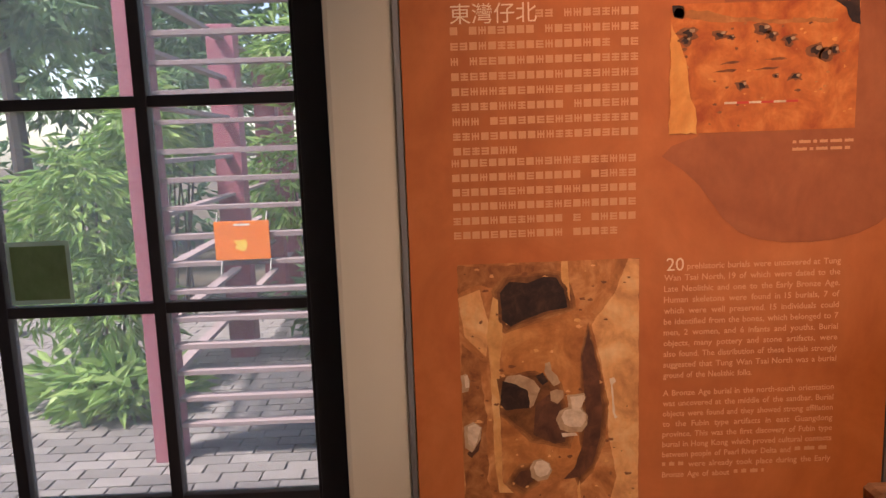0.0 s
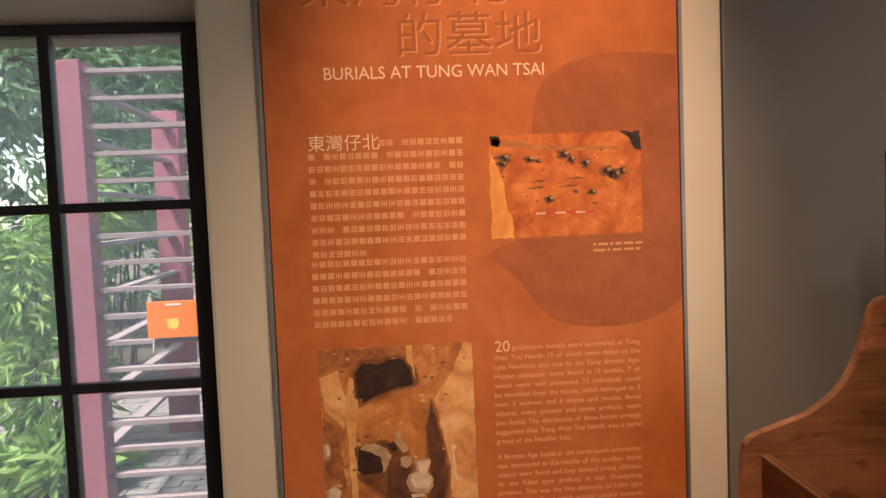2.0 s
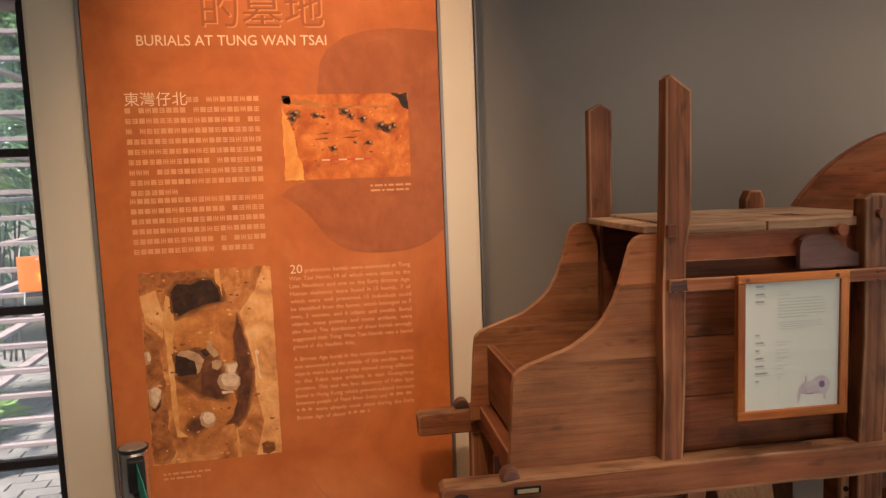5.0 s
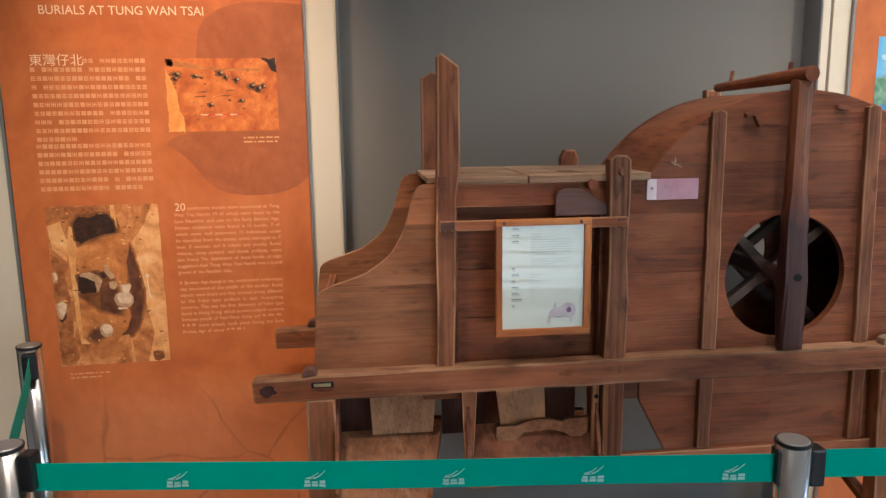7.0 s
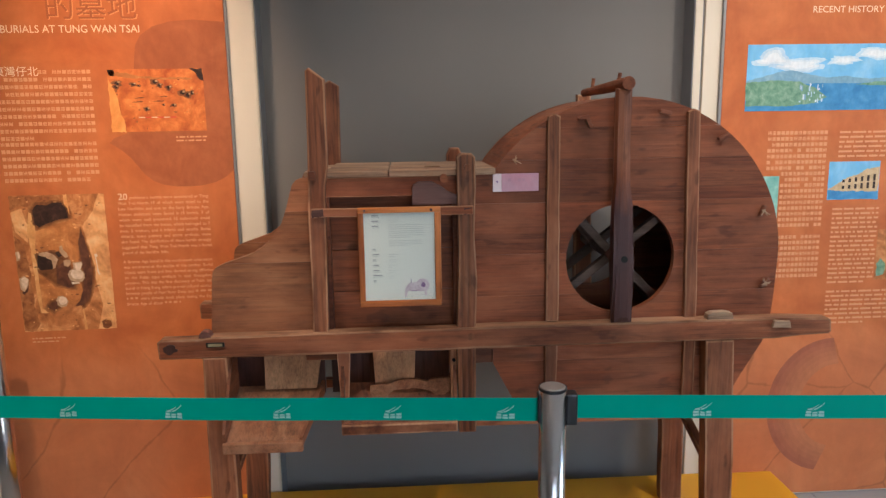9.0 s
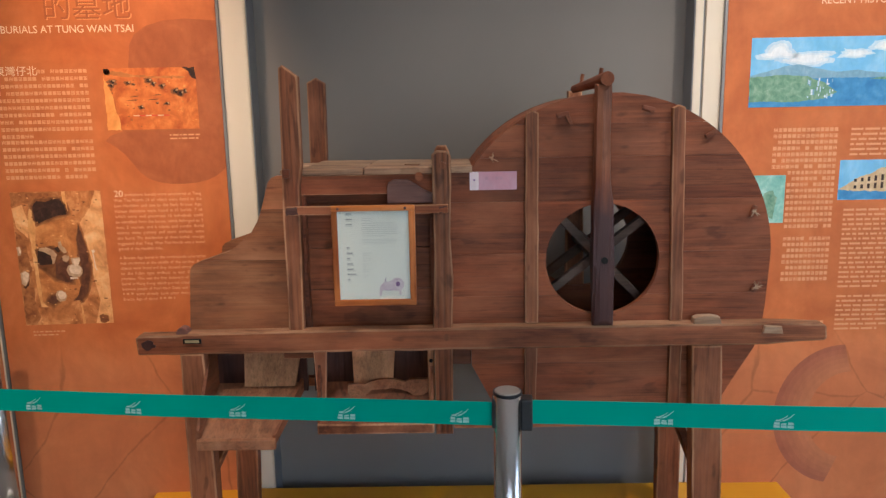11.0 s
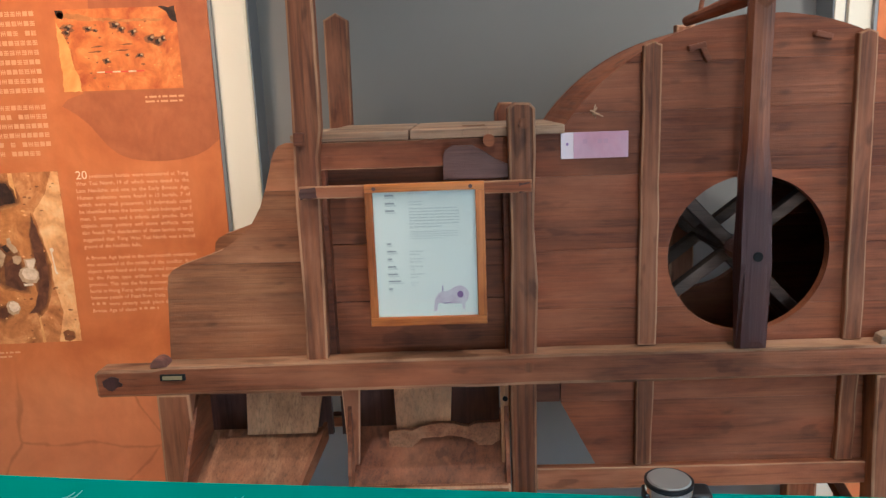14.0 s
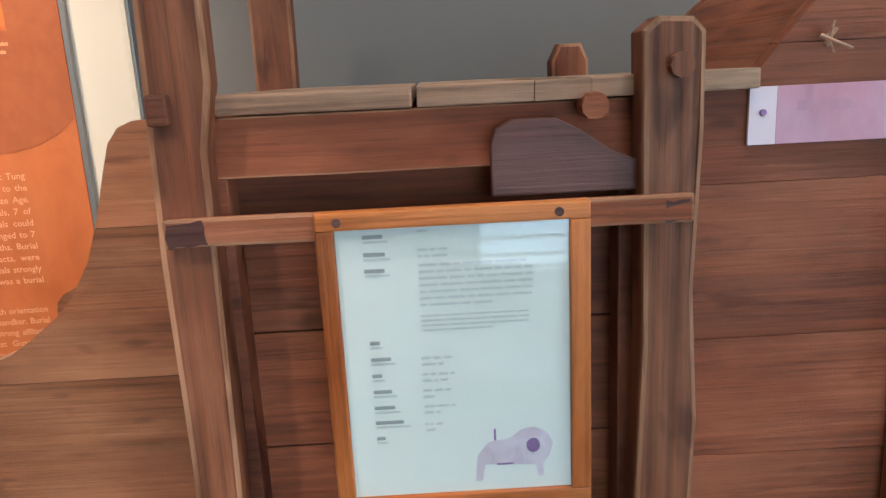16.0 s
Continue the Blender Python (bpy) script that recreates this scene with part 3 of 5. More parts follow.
# glazing behind the camera: frame, panes and blinds
for name, x0, x1 in (("door_1", 1.5, 2.4), ("door_2", 2.4, 3.3)):
    d = thing(name, pose(0, BACK - 0.1, 0), "dark framed glass door with white slatted blind", "door", kind="structure")
    bm = box(x0, x0 + 0.06, -0.03, 0.03, 0, 2.3)
    box(x1 - 0.06, x1, -0.03, 0.03, 0, 2.3, bm=bm)
    box(x0 + 0.06, x1 - 0.06, -0.03, 0.03, 0, 0.1, bm=bm)
    box(x0 + 0.06, x1 - 0.06, -0.03, 0.03, 2.22, 2.3, bm=bm)
    part("door_frame", bm, IRON, d)
    pane = part("pane", box(x0 + 0.06, x1 - 0.06, -0.004, 0.004, 0.1, 2.22), GLASS, d)
    pane.visible_shadow = False

for x0 in (1.56, 2.46):
    bl = thing("window_blind", pose(0, BACK + 0.16, 0), "white slatted blind hung before the glass door", "blind", "door blinds")
    part("head_rail", box(x0, x0 + 0.78, -0.16, 0.02, 2.305, 2.36), BLIND, bl)
    for k in range(17):
        part("slat", box(x0, x0 + 0.78, -0.02, 0.02, 0.16 + 0.12 * k, 0.185 + 0.12 * k), BLIND, bl)
    for x in (x0 + 0.1, x0 + 0.68):
        part("cord", box(x, x + 0.004, -0.024, -0.02, 0.16, 2.305), BLIND, bl)

# ---- the window and its view ----
WY = 1.69
win = thing("window_1", pose(0, WY, 0), "tall dark-painted metal window with small clear panes", "window", kind="structure")
bm = box(-0.248, -0.155, -0.03, 0.10, 0.12, 2.110, 0.003)
box(-0.258, -0.248, -0.012, 0.03, 0.12, 2.110, 0.002, bm)
part("window_jamb", bm, IRON, win)
part("window_jamb", box(-2.05, -1.95, -0.03, 0.10, 0.12, 2.110, 0.003), IRON, win)
part("window_head", box(-1.95, -0.248, -0.03, 0.10, 2.084, 2.110, 0.003), IRON, win)
part("window_sill", box(-1.95, -0.248, -0.06, 0.10, 0.12, 0.20, 0.003), IRON, win)
for x in (-0.580, -0.925, -1.27, -1.61):
    part("upright_bar", box(x - 0.013, x + 0.013, -0.018, 0.018, 0.20, 2.088, 0.002), IRON, win)
for z in (1.672, 1.225, 0.772, 0.33):
    part("cross_bar", box(-1.95, -0.258, -0.014, 0.014, z - 0.012, z + 0.012, 0.002), IRON, win)
xs, zs = (-1.95, -1.623, -1.283, -0.938, -0.593, -0.254), (0.20, 0.318, 0.760, 1.213, 1.660, 2.088)
for i in range(5):
    for j in range(5):
        p = part("pane", box(xs[i] + 0.02, xs[i + 1] - 0.004, 0.0, 0.004, zs[j] + 0.018, zs[j + 1] - 0.002), VEILED, win)
        p.visible_shadow = False
st = thing("window_sticker", pose(0, WY - 0.004, 0), "square mottled green sticker with a pale rim on the window pane", "sticker")
part("rim", box(-0.905, -0.768, -0.002, 0.0, 1.243, 1.382), STICKER_RIM, st)
part("print", flat(rect(-0.896, -0.776, 1.253, 1.372), -0.0028), STICKER, st)


def leaves(bm, centre, radius, count, size, rng, droop=0.5, aspect=0.2):
    """Pointed leaves strewn over an uneven clump."""
    c = Vector(centre)
    for _ in range(count):
        d = Vector((rng.gauss(0, 1), rng.gauss(0, 1), rng.gauss(0, 1))).normalized()
        lump = 0.72 + 0.5 * noise.noise(d * 2.1 + c)
        p = c + Vector((d.x * radius[0], d.y * radius[1], d.z * radius[2])) * lump * rng.uniform(0.55, 1.0) ** 0.5
        way = Vector((d.x + rng.gauss(0, 0.6), d.y + rng.gauss(0, 0.6), d.z * 0.4 - droop + rng.gauss(0, 0.4))).normalized()
        side = way.cross(Vector((rng.gauss(0, 1), rng.gauss(0, 1), rng.gauss(0, 1)))).normalized()
        l = size * rng.uniform(0.6, 1.4)
        bend = way.cross(side) * l * 0.12
        a = bm.verts.new(p)
        b = bm.verts.new(p + way * l * 0.45 + side * l * aspect * 0.5 + bend)
        e = bm.verts.new(p + way * l * 0.45 - side * l * aspect * 0.5 + bend)
        f = bm.verts.new(p + way * l)
        bm.faces.new((a, b, f))
        bm.faces.new((a, f, e))


def shrub(name, clumps, size, mat, label, category, seed, stems=6, aspect=0.2, droop=0.5):
    rng = random.Random(seed)
    x, y = clumps[0][0][0], clumps[0][0][1]
    s = thing(name, pose(0, 0, 0), label, category)
    bm = bmesh.new()
    for c, r, n in clumps:
        leaves(bm, c, r, n, size, rng, droop, aspect)
    part("crown", bm, mat, s)
    bm = bmesh.new()
    for i in range(stems):
        c, r, n = clumps[i % len(clumps)]
        rod((x + rng.uniform(-0.15, 0.15), y + rng.uniform(-0.15, 0.15), -0.02), (c[0] + rng.uniform(-0.2, 0.2), c[1], c[2]), 0.012, 6, bm, 0.006)
    part("stems", bm, BARK, s)
    return s


shrub("bamboo_shrub", [((-2.25, 4.9, 1.25), (0.55, 0.45, 0.55), 1500), ((-2.0, 4.7, 0.65), (0.42, 0.40, 0.5), 1100), ((-1.85, 5.0, 1.75), (0.3, 0.3, 0.45), 600), ((-2.75, 5.2, 0.8), (0.4, 0.4, 0.6), 600)],
      0.13, LEAF_BRIGHT, "bushy bright green bamboo beside the paving", "shrub", 3)
shrub("low_shrub", [((-1.85, 4.35, 0.16), (0.42, 0.25, 0.20), 420), ((-2.2, 4.5, 0.16), (0.25, 0.2, 0.2), 200)], 0.17, LEAF_BRIGHT, "low broad-leaved green plant at the paving edge", "shrub", 4, 5, 0.3, 0.1)
shrub("fern_shrub", [((-0.9, 6.4, 2.35), (0.7, 0.5, 0.5), 700), ((-1.2, 6.6, 1.3), (0.5, 0.5, 0.7), 600), ((-0.2, 6.5, 1.4), (0.7, 0.5, 0.9), 600)], 0.16, LEAF_BRIGHT, "yellow-green shrub behind the slatted screen", "shrub", 5)
shrub("undergrowth_shrub", [((-0.5, 5.5, 0.45), (0.8, 0.4, 0.55), 900), ((0.5, 5.5, 0.5), (0.7, 0.4, 0.6), 700), ((-0.1, 6.0, 1.0), (1.0, 0.4, 0.6), 700)], 0.14, LEAF_DEEP, "low tangled green undergrowth behind the slatted screen", "shrub", 14)
shrub("screen_side_shrub", [((-2.3, 6.6, 1.9), (0.6, 0.5, 0.6), 900), ((-2.1, 6.9, 2.9), (0.7, 0.5, 0.7), 800)], 0.15, LEAF_DEEP, "deep green shrub beside the slatted screen", "shrub", 6)


def tree(x, y, high, lean, clumps, seed, label):
    rng = random.Random(seed)
    t = thing("tree", pose(0, 0, 0), label, "tree")
    bm = bmesh.new()
    pts = [Vector((x + lean * k + 0.05 * noise.noise(Vector((k, seed, 0))), y, high * k / 6)) for k in range(7)]
    for k in range(6):
        rod(pts[k], pts[k + 1] + Vector((0, 0, 0.02)), 0.13 - 0.014 * k, 9, bm, 0.13 - 0.014 * (k + 1))
    for c, r, n in clumps:
        rod(pts[4], (c[0], c[1], c[2]), 0.05, 7, bm, 0.02)
    part("trunk", bm, BARK, t)
    bm = bmesh.new()
    for c, r, n in clumps:
        leaves(bm, c, r, n, 0.2, rng, 0.4, 0.32)
    part("crown", bm, LEAF_DEEP, t)


tree(-3.75, 6.3, 4.2, 0.02, [((-3.3, 6.8, 3.2), (1.3, 0.9, 0.9), 1500), ((-2.4, 7.4, 3.6), (1.2, 0.9, 0.9), 1300), ((-4.6, 6.8, 3.3), (1.0, 0.9, 1.0), 800)], 8, "dark-trunked tree with deep green crown beyond the paving")
tree(-4.6, 8.6, 5.0, -0.03, [((-4.4, 9.2, 2.8), (1.5, 1.0, 1.2), 1300), ((-3.0, 9.6, 2.2), (1.2, 0.9, 1.2), 1200), ((-5.8, 9.2, 3.4), (1.3, 1.0, 1.4), 900)], 9, "dark-trunked tree with deep green crown beyond the paving")
tree(0.4, 9.4, 5.0, 0.02, [((0.2, 9.2, 3.4), (1.5, 1.0, 1.2), 1200), ((-1.2, 9.0, 3.9), (1.3, 1.0, 1.1), 1200), ((1.6, 9.2, 3.0), (1.3, 1.0, 1.4), 700)], 10, "dark-trunked tree with deep green crown behind the screen")

rng = random.Random(21)
bm = bmesh.new()
for k in range(84):
    leaves(bm, (-13 + 0.20 * k + rng.uniform(-0.2, 0.2), 11.5 + rng.uniform(-0.7, 0.9), rng.choice((0.9, 2.2, 3.4, 4.6, 5.8))), (1.0, 0.7, 1.1), 300, 0.27, rng, 0.3, 0.36)
tagged(link("far_wood", bm, LEAF_DEEP), "dense deep green wood in the distance", "woods", "", "stuff")

structure("ground", box(-60, 60, 1.80, 90, -0.3, -0.03), SOIL, "dark earth ground with leaf litter", "ground")

# slatted timber screen with red-purple posts
PX, PY = -1.345, 3.67


def screen(name, m, length, posts, slats, label, shift=0.0, gap=0.1385):
    s = thing(name, m, label, "screen")
    rg = random.Random(len(name))
    for x, w, h in posts:
        part("post", box(x - w / 2, x + w / 2, -w / 2, w / 2, -0.03, h, 0.005), PURPLE, s)
    for k in range(slats):
        z = 2.392 - gap * k + shift
        part("slat", box(0.07, length, -0.035 + rg.uniform(-0.003, 0.003), 0.03, z - 0.012 + rg.uniform(-0.004, 0.004), z + 0.012, 0.002), SLAT, s)
    return s


screen("slatted_screen", pose(PX, PY, 0), 2.6, [(0.0, 0.135, 2.445), (2.6, 0.135, 2.445)], 17, "weathered slatted timber screen with a red-purple post")
screen("side_screen", pose(PX - 0.02, PY + 0.1, 0, 0, 0, 92), 4.4, [(1.75, 0.19, 2.44), (3.3, 0.19, 2.44), (4.3, 0.19, 2.44)], 8, "weathered slatted timber screen with red-purple posts running away from the window", -0.05, 0.277)
sg = thing("hanging_sign", pose(0, PY - 0.045, 0), "small orange sign tied to the slats with white cord", "sign")
part("board", box(-1.030, -0.762, -0.008, 0.0, 1.025, 1.215, 0.003), SIGN_O, sg)
part("print", flat(blob(-0.90, 1.10, 0.032, 0.03, 12, 0.5), -0.009), SIGN_Y, sg)
part("print", flat(rect(-0.935, -0.855, 1.193, 1.203), -0.009), CORD, sg)
for x, z0, z1 in ((-1.015, 1.215, 1.262), (-0.775, 1.215, 1.262), (-1.01, 0.955, 1.025), (-0.77, 0.965, 1.025)):
    part("cord", rod((x, -0.004, z0), (x + 0.008, -0.004, z1), 0.004, 6), CORD, sg)

# ---- orange boards on the wall ----
left_board = thing("information_board", pose(0, 1.40, 0), "tall orange printed exhibition board with pale text and dig photographs", "board")
part("backing", box(-0.02, 0.87, 0.0, 0.012, 0.03, 3.0, 0.0015), ORANGE, left_board)
part("edge_trim", box(-0.032, -0.022, -0.002, 0.012, 0.03, 3.0), STEEL_TRIM, left_board)
part("edge_trim", box(0.872, 0.880, -0.002, 0.012, 0.03, 3.0), STEEL_TRIM, left_board)
pot = [(0.575, 1.905), (0.62, 1.935), (0.68, 1.952), (0.76, 1.958), (0.868, 1.95), (0.868, 1.418), (0.835, 1.392), (0.80, 1.376), (0.755, 1.366), (0.71, 1.363), (0.66, 1.364), (0.615, 1.372), (0.58, 1.386),
       (0.55, 1.412), (0.53, 1.44), (0.505, 1.474), (0.475, 1.502), (0.437, 1.527), (0.455, 1.545), (0.50, 1.56), (0.53, 1.62), (0.54, 1.70), (0.545, 1.80), (0.555, 1.87)]
part("pottery_print", flat(pot, -0.0008), SHAPE, left_board)
rg = random.Random(5)
lettering("title", "東灣仔北", 0.064, 2.066, 0.094, 0.436, -0.0012, LETTER_DARK, left_board)
lettering("title_highlight", "的墓地", 0.270, 1.958, 0.090, 0.304, -0.0010, LETTER_EDGE, left_board)
lettering("title", "的墓地", 0.266, 1.961, 0.090, 0.304, -0.0014, LETTER_DARK, left_board)
lettering("title_highlight", "東灣仔北", 0.068, 2.063, 0.094, 0.436, -0.0010, LETTER_EDGE, left_board)
lettering("subtitle", "BURIALS AT TUNG WAN TSAI", 0.107, 1.914, 0.026, 0.468, -0.0014, LETTER, left_board, 0.004)
lettering("heading", "東灣仔北", 0.067, 1.766, 0.034, 0.150, -0.0014, LETTER, left_board)
lettering("numeral", "20", 0.448, 1.319, 0.024, 0.032, -0.0014, LETTER, left_board)
char_lines(0.066, 0.397, 1.787, 0.0258, 10, 7, rg, left_board, -0.0012, 9)
char_lines(0.062, 0.394, 1.534, 0.0258, 6, 18, rg, left_board, -0.0012)
BURIALS = ("prehistoric burials were uncovered at Tung", "Wan Tsai North, 19 of which were dated to the", "Late Neolithic and one to the Early Bronze Age.",
           "Human skeletons were found in 15 burials, 7 of", "which were well preserved. 15 individuals could", "be identified from the bones, which belonged to 7",
           "men, 2 women, and 6 infants and youths. Burial", "objects, many pottery and stone artifacts, were", "also found. The distribution of these burials strongly",
           "suggested that Tung Wan Tsai North was a burial", "ground of the Neolithic folks.")
for k, words in enumerate(BURIALS):
    text_row(words, 0.486 if k == 0 else 0.444, 0.770, 1.3215 - 0.0206 * k, 0.0158, left_board, -0.0012, LETTER_FINE, k == 10)
BRONZE = ("A Bronze Age burial in the north-south orientation", "was uncovered at the middle of the sandbar. Burial", "objects were found and they showed strong affiliation",
          "to the Fubin type artifacts in east Guangdong", "province. This was the first discovery of Fubin type", "burial in Hong Kong which proved cultural contacts")
for k, words in enumerate(BRONZE):
    text_row(words, 0.444, 0.768, 1.0810 - 0.0203 * k, 0.0158, left_board, -0.0012, LETTER_FINE)
text_row("between people of Pearl River Delta and", 0.444, 0.690, 1.0810 - 0.0203 * 6, 0.0158, left_board, -0.0012, LETTER_FINE)
word_lines(0.698, 0.768, 1.092 - 0.0203 * 6, 0.0203, 1, 1.0, rg, left_board, -0.0012, 0.40)
word_lines(0.444, 0.486, 1.092 - 0.0203 * 7, 0.0203, 1, 1.0, rg, left_board, -0.0012, 0.40)
text_row("were already took place during the Early", 0.494, 0.768, 1.0810 - 0.0203 * 7, 0.0158, left_board, -0.0012, LETTER_FINE)
text_row("Bronze Age of about", 0.444, 0.574, 1.0810 - 0.0203 * 8, 0.0158, left_board, -0.0012, LETTER_FINE)
word_lines(0.582, 0.640, 1.092 - 0.0203 * 8, 0.0203, 1, 1.0, rg, left_board, -0.0012, 0.40)
word_lines(0.672, 0.782, 1.548, 0.013, 2, 0.95, rg, left_board, -0.0012, name="caption")
word_lines(0.09, 0.21, 0.808, 0.013, 2, 0.85, rg, left_board, -0.0012, name="caption")

# photograph of the dig seen from above, with a scale bar
ph = part("photograph", flat(rect(0.450, 0.783, 1.566, 1.788), -0.0012), DIG, left_board)
part("lit_edge", flat(ragged([(0.450, 1.566), (0.50, 1.566), (0.498, 1.60), (0.485, 1.64), (0.478, 1.69), (0.463, 1.73), (0.450, 1.755)]), -0.0016), DIG_LIT, ph)
part("trench_edge", flat(ragged([(0.452, 1.770), (0.52, 1.757), (0.60, 1.752), (0.70, 1.750), (0.745, 1.752), (0.745, 1.757), (0.66, 1.757), (0.56, 1.762), (0.46, 1.782)]), -0.0016), SAND_DEEP, ph)
part("dark_corner", flat(ragged([(0.735, 1.788), (0.783, 1.788), (0.783, 1.745), (0.768, 1.752), (0.755, 1.775)]), -0.0016), INK, ph)
part("dark_corner", flat(ragged([(0.452, 1.786), (0.472, 1.786), (0.478, 1.774), (0.470, 1.764), (0.455, 1.768)]), -0.0016), INK, ph)
for x, z, r in ((0.482, 1.738, 0.013), (0.476, 1.725, 0.009), (0.537, 1.735, 0.011), (0.557, 1.729, 0.006), (0.612, 1.742, 0.013), (0.628, 1.73, 0.010), (0.66, 1.722, 0.011), (0.705, 1.702, 0.013), (0.725, 1.694, 0.012), (0.74, 1.702, 0.009), (0.577, 1.647, 0.010), (0.672, 1.657, 0.010), (0.64, 1.662, 0.006)):
    part("find", flat(ragged(blob(x, z, r * 1.25, r * 0.85, 12, 0.5), 0.002, 0.005), -0.0018), SLOPE, ph)
    part("find", flat(ragged(blob(x, z, r * 0.62, r * 0.5, 10, 0.6), 0.002, 0.005), -0.0020), INK, ph)
    part("find", flat(ragged(blob(x + r * 0.5, z + r * 0.3, r * 0.36, r * 0.26, 8, 0.5), 0.002, 0.005), -0.0024), CLAY_DIM, ph)
for x, z, w in ((0.525, 1.672, 0.05), (0.535, 1.686, 0.045), (0.60, 1.675, 0.05), (0.62, 1.69, 0.04)):
    part("find", flat(ragged(blob(x + w / 2, z, w / 2, 0.0020, 10, 0.6, 0.06), 0.0016, 0.005), -0.0020), SLOPE, ph)
for k in range(6):
    part("scale_bar", flat(rect(0.547 + 0.022 * k, 0.569 + 0.022 * k, 1.6150, 1.6188), -0.0020), (CLAY, RED)[k % 2], ph)

rq = random.Random(31)
for k in range(46):
    x, z, r = rq.uniform(0.465, 0.775), rq.uniform(1.575, 1.76), rq.uniform(0.001, 0.003)
    part("find", flat(blob(x, z, r * rq.uniform(0.8, 2.2), r, 8, 0.5), -0.0015), rq.choice((SLOPE, SAND_DEEP, DIG_LIT)), ph)

# photograph of the burial pit with jars
ph = part("photograph", flat(rect(0.066, 0.398, 0.832, 1.345), -0.0012), SAND, left_board)


def halo(points, grow):
    """The outline drawn outwards from its middle."""
    cx, cz = sum(p[0] for p in points) / len(points), sum(p[1] for p in points) / len(points)
    out = []
    for x, z in points:
        d = max(1e-5, math.hypot(x - cx, z - cz))
        out.append((x + (x - cx) / d * grow, z + (z - cz) / d * grow))
    return out


for pts in ([(0.142, 1.291), (0.159, 1.31), (0.222, 1.317), (0.245, 1.314), (0.259, 1.293), (0.266, 1.259), (0.219, 1.251), (0.16, 1.226), (0.145, 1.239)],
            [(0.304, 1.213), (0.323, 1.126), (0.329, 1.063), (0.326, 1.007), (0.31, 0.951), (0.286, 0.927), (0.277, 0.948), (0.292, 0.992), (0.299, 1.043), (0.292, 1.163)],
            [(0.138, 1.123), (0.204, 1.125), (0.243, 1.104), (0.265, 1.023), (0.259, 0.998), (0.199, 1.016), (0.150, 1.06)],
            [(0.159, 0.923), (0.175, 0.944), (0.192, 0.946), (0.197, 0.923), (0.179, 0.91)]):
    for k, (grow, tone) in enumerate(((0.016, 0.80), (0.011, 0.62), (0.006, 0.45))):
        mat = printed("photo_half_tone", (0.24 * tone, 0.075 * tone, 0.02 * tone), (0.52 * tone, 0.19 * tone, 0.055 * tone), (0.76 * tone, 0.34 * tone, 0.11 * tone), 26.0)
        part("half_tone", flat(ragged(halo(pts, grow), 0.002, 0.005), -0.00155 - 0.00004 * k), mat, ph)
part("sunlit_bank", flat(ragged([(0.31, 1.224), (0.353, 1.283), (0.377, 1.345), (0.398, 1.345), (0.398, 1.149), (0.398, 0.978), (0.398, 0.832), (0.332, 0.832), (0.357, 0.925), (0.341, 1.011), (0.339, 1.085), (0.327, 1.154)], 0.0012, 0.005), -0.0014), PEACH, ph)
part("sunlit_bank", flat(ragged([(0.066, 1.283), (0.105, 1.297), (0.122, 1.227), (0.114, 1.171), (0.075, 1.213)], 0.0012, 0.005), -0.0014), PEACH, ph)
part("lit_edge", flat(ragged([(0.129, 1.283), (0.142, 1.274), (0.146, 1.208), (0.139, 1.157), (0.137, 1.061), (0.139, 0.998), (0.139, 0.924), (0.161, 0.9), (0.133, 0.902), (0.125, 0.965), (0.124, 1.056), (0.121, 1.153), (0.116, 1.21)], 0.0012, 0.005), -0.0016), SAND_LIT, ph)
part("lit_edge", flat(ragged([(0.255, 1.345), (0.267, 1.345), (0.271, 1.272), (0.266, 1.262), (0.255, 1.314)], 0.0012, 0.005), -0.0016), SAND_LIT, ph)
part("lit_edge", flat(ragged([(0.286, 0.921), (0.293, 0.832), (0.284, 0.832), (0.282, 0.902)], 0.0012, 0.005), -0.0016), SAND_LIT, ph)
part("pit_floor", flat(ragged([(0.146, 1.208), (0.168, 1.229), (0.265, 1.256), (0.299, 1.213), (0.29, 1.123), (0.288, 0.953), (0.261, 0.932), (0.164, 0.917), (0.142, 0.93), (0.142, 1.055)], 0.0012, 0.005), -0.0015), SAND_DEEP, ph)
part("pit_shadow", flat(ragged([(0.142, 1.291), (0.159, 1.31), (0.191, 1.307), (0.222, 1.317), (0.245, 1.314), (0.259, 1.293), (0.266, 1.259), (0.219, 1.251), (0.183, 1.237), (0.16, 1.226), (0.145, 1.239)], 0.0012, 0.005), -0.0018), INK, ph)
part("pit_shadow", flat(ragged([(0.304, 1.213), (0.315, 1.172), (0.323, 1.126), (0.329, 1.063), (0.326, 1.007), (0.31, 0.951), (0.286, 0.927), (0.256, 0.924), (0.277, 0.948), (0.292, 0.992), (0.299, 1.043), (0.295, 1.111), (0.292, 1.163)], 0.0012, 0.005), -0.0018), DUSK, ph)
part("pit_shadow", flat(ragged([(0.204, 1.073), (0.243, 1.104), (0.265, 1.023), (0.259, 1.0), (0.239, 0.996), (0.199, 1.016)], 0.0012, 0.005), -0.0017), DUSK, ph)
part("pit_shadow", flat(ragged([(0.159, 0.923), (0.175, 0.944), (0.192, 0.946), (0.197, 0.923), (0.179, 0.91)], 0.0012, 0.005), -0.0017), DUSK, ph)
part("pit_shadow", flat(ragged([(0.073, 0.983), (0.091, 1.002), (0.103, 1.029), (0.096, 0.99), (0.082, 0.974)], 0.0012, 0.005), -0.0017), DUSK, ph)
part("dug_soil", flat(ragged([(0.068, 1.20), (0.100, 1.17), (0.112, 1.06), (0.112, 0.93), (0.125, 0.86), (0.110, 0.834), (0.068, 0.834)], 0.003, 0.006), -0.00142), SOIL_PRINT, ph)
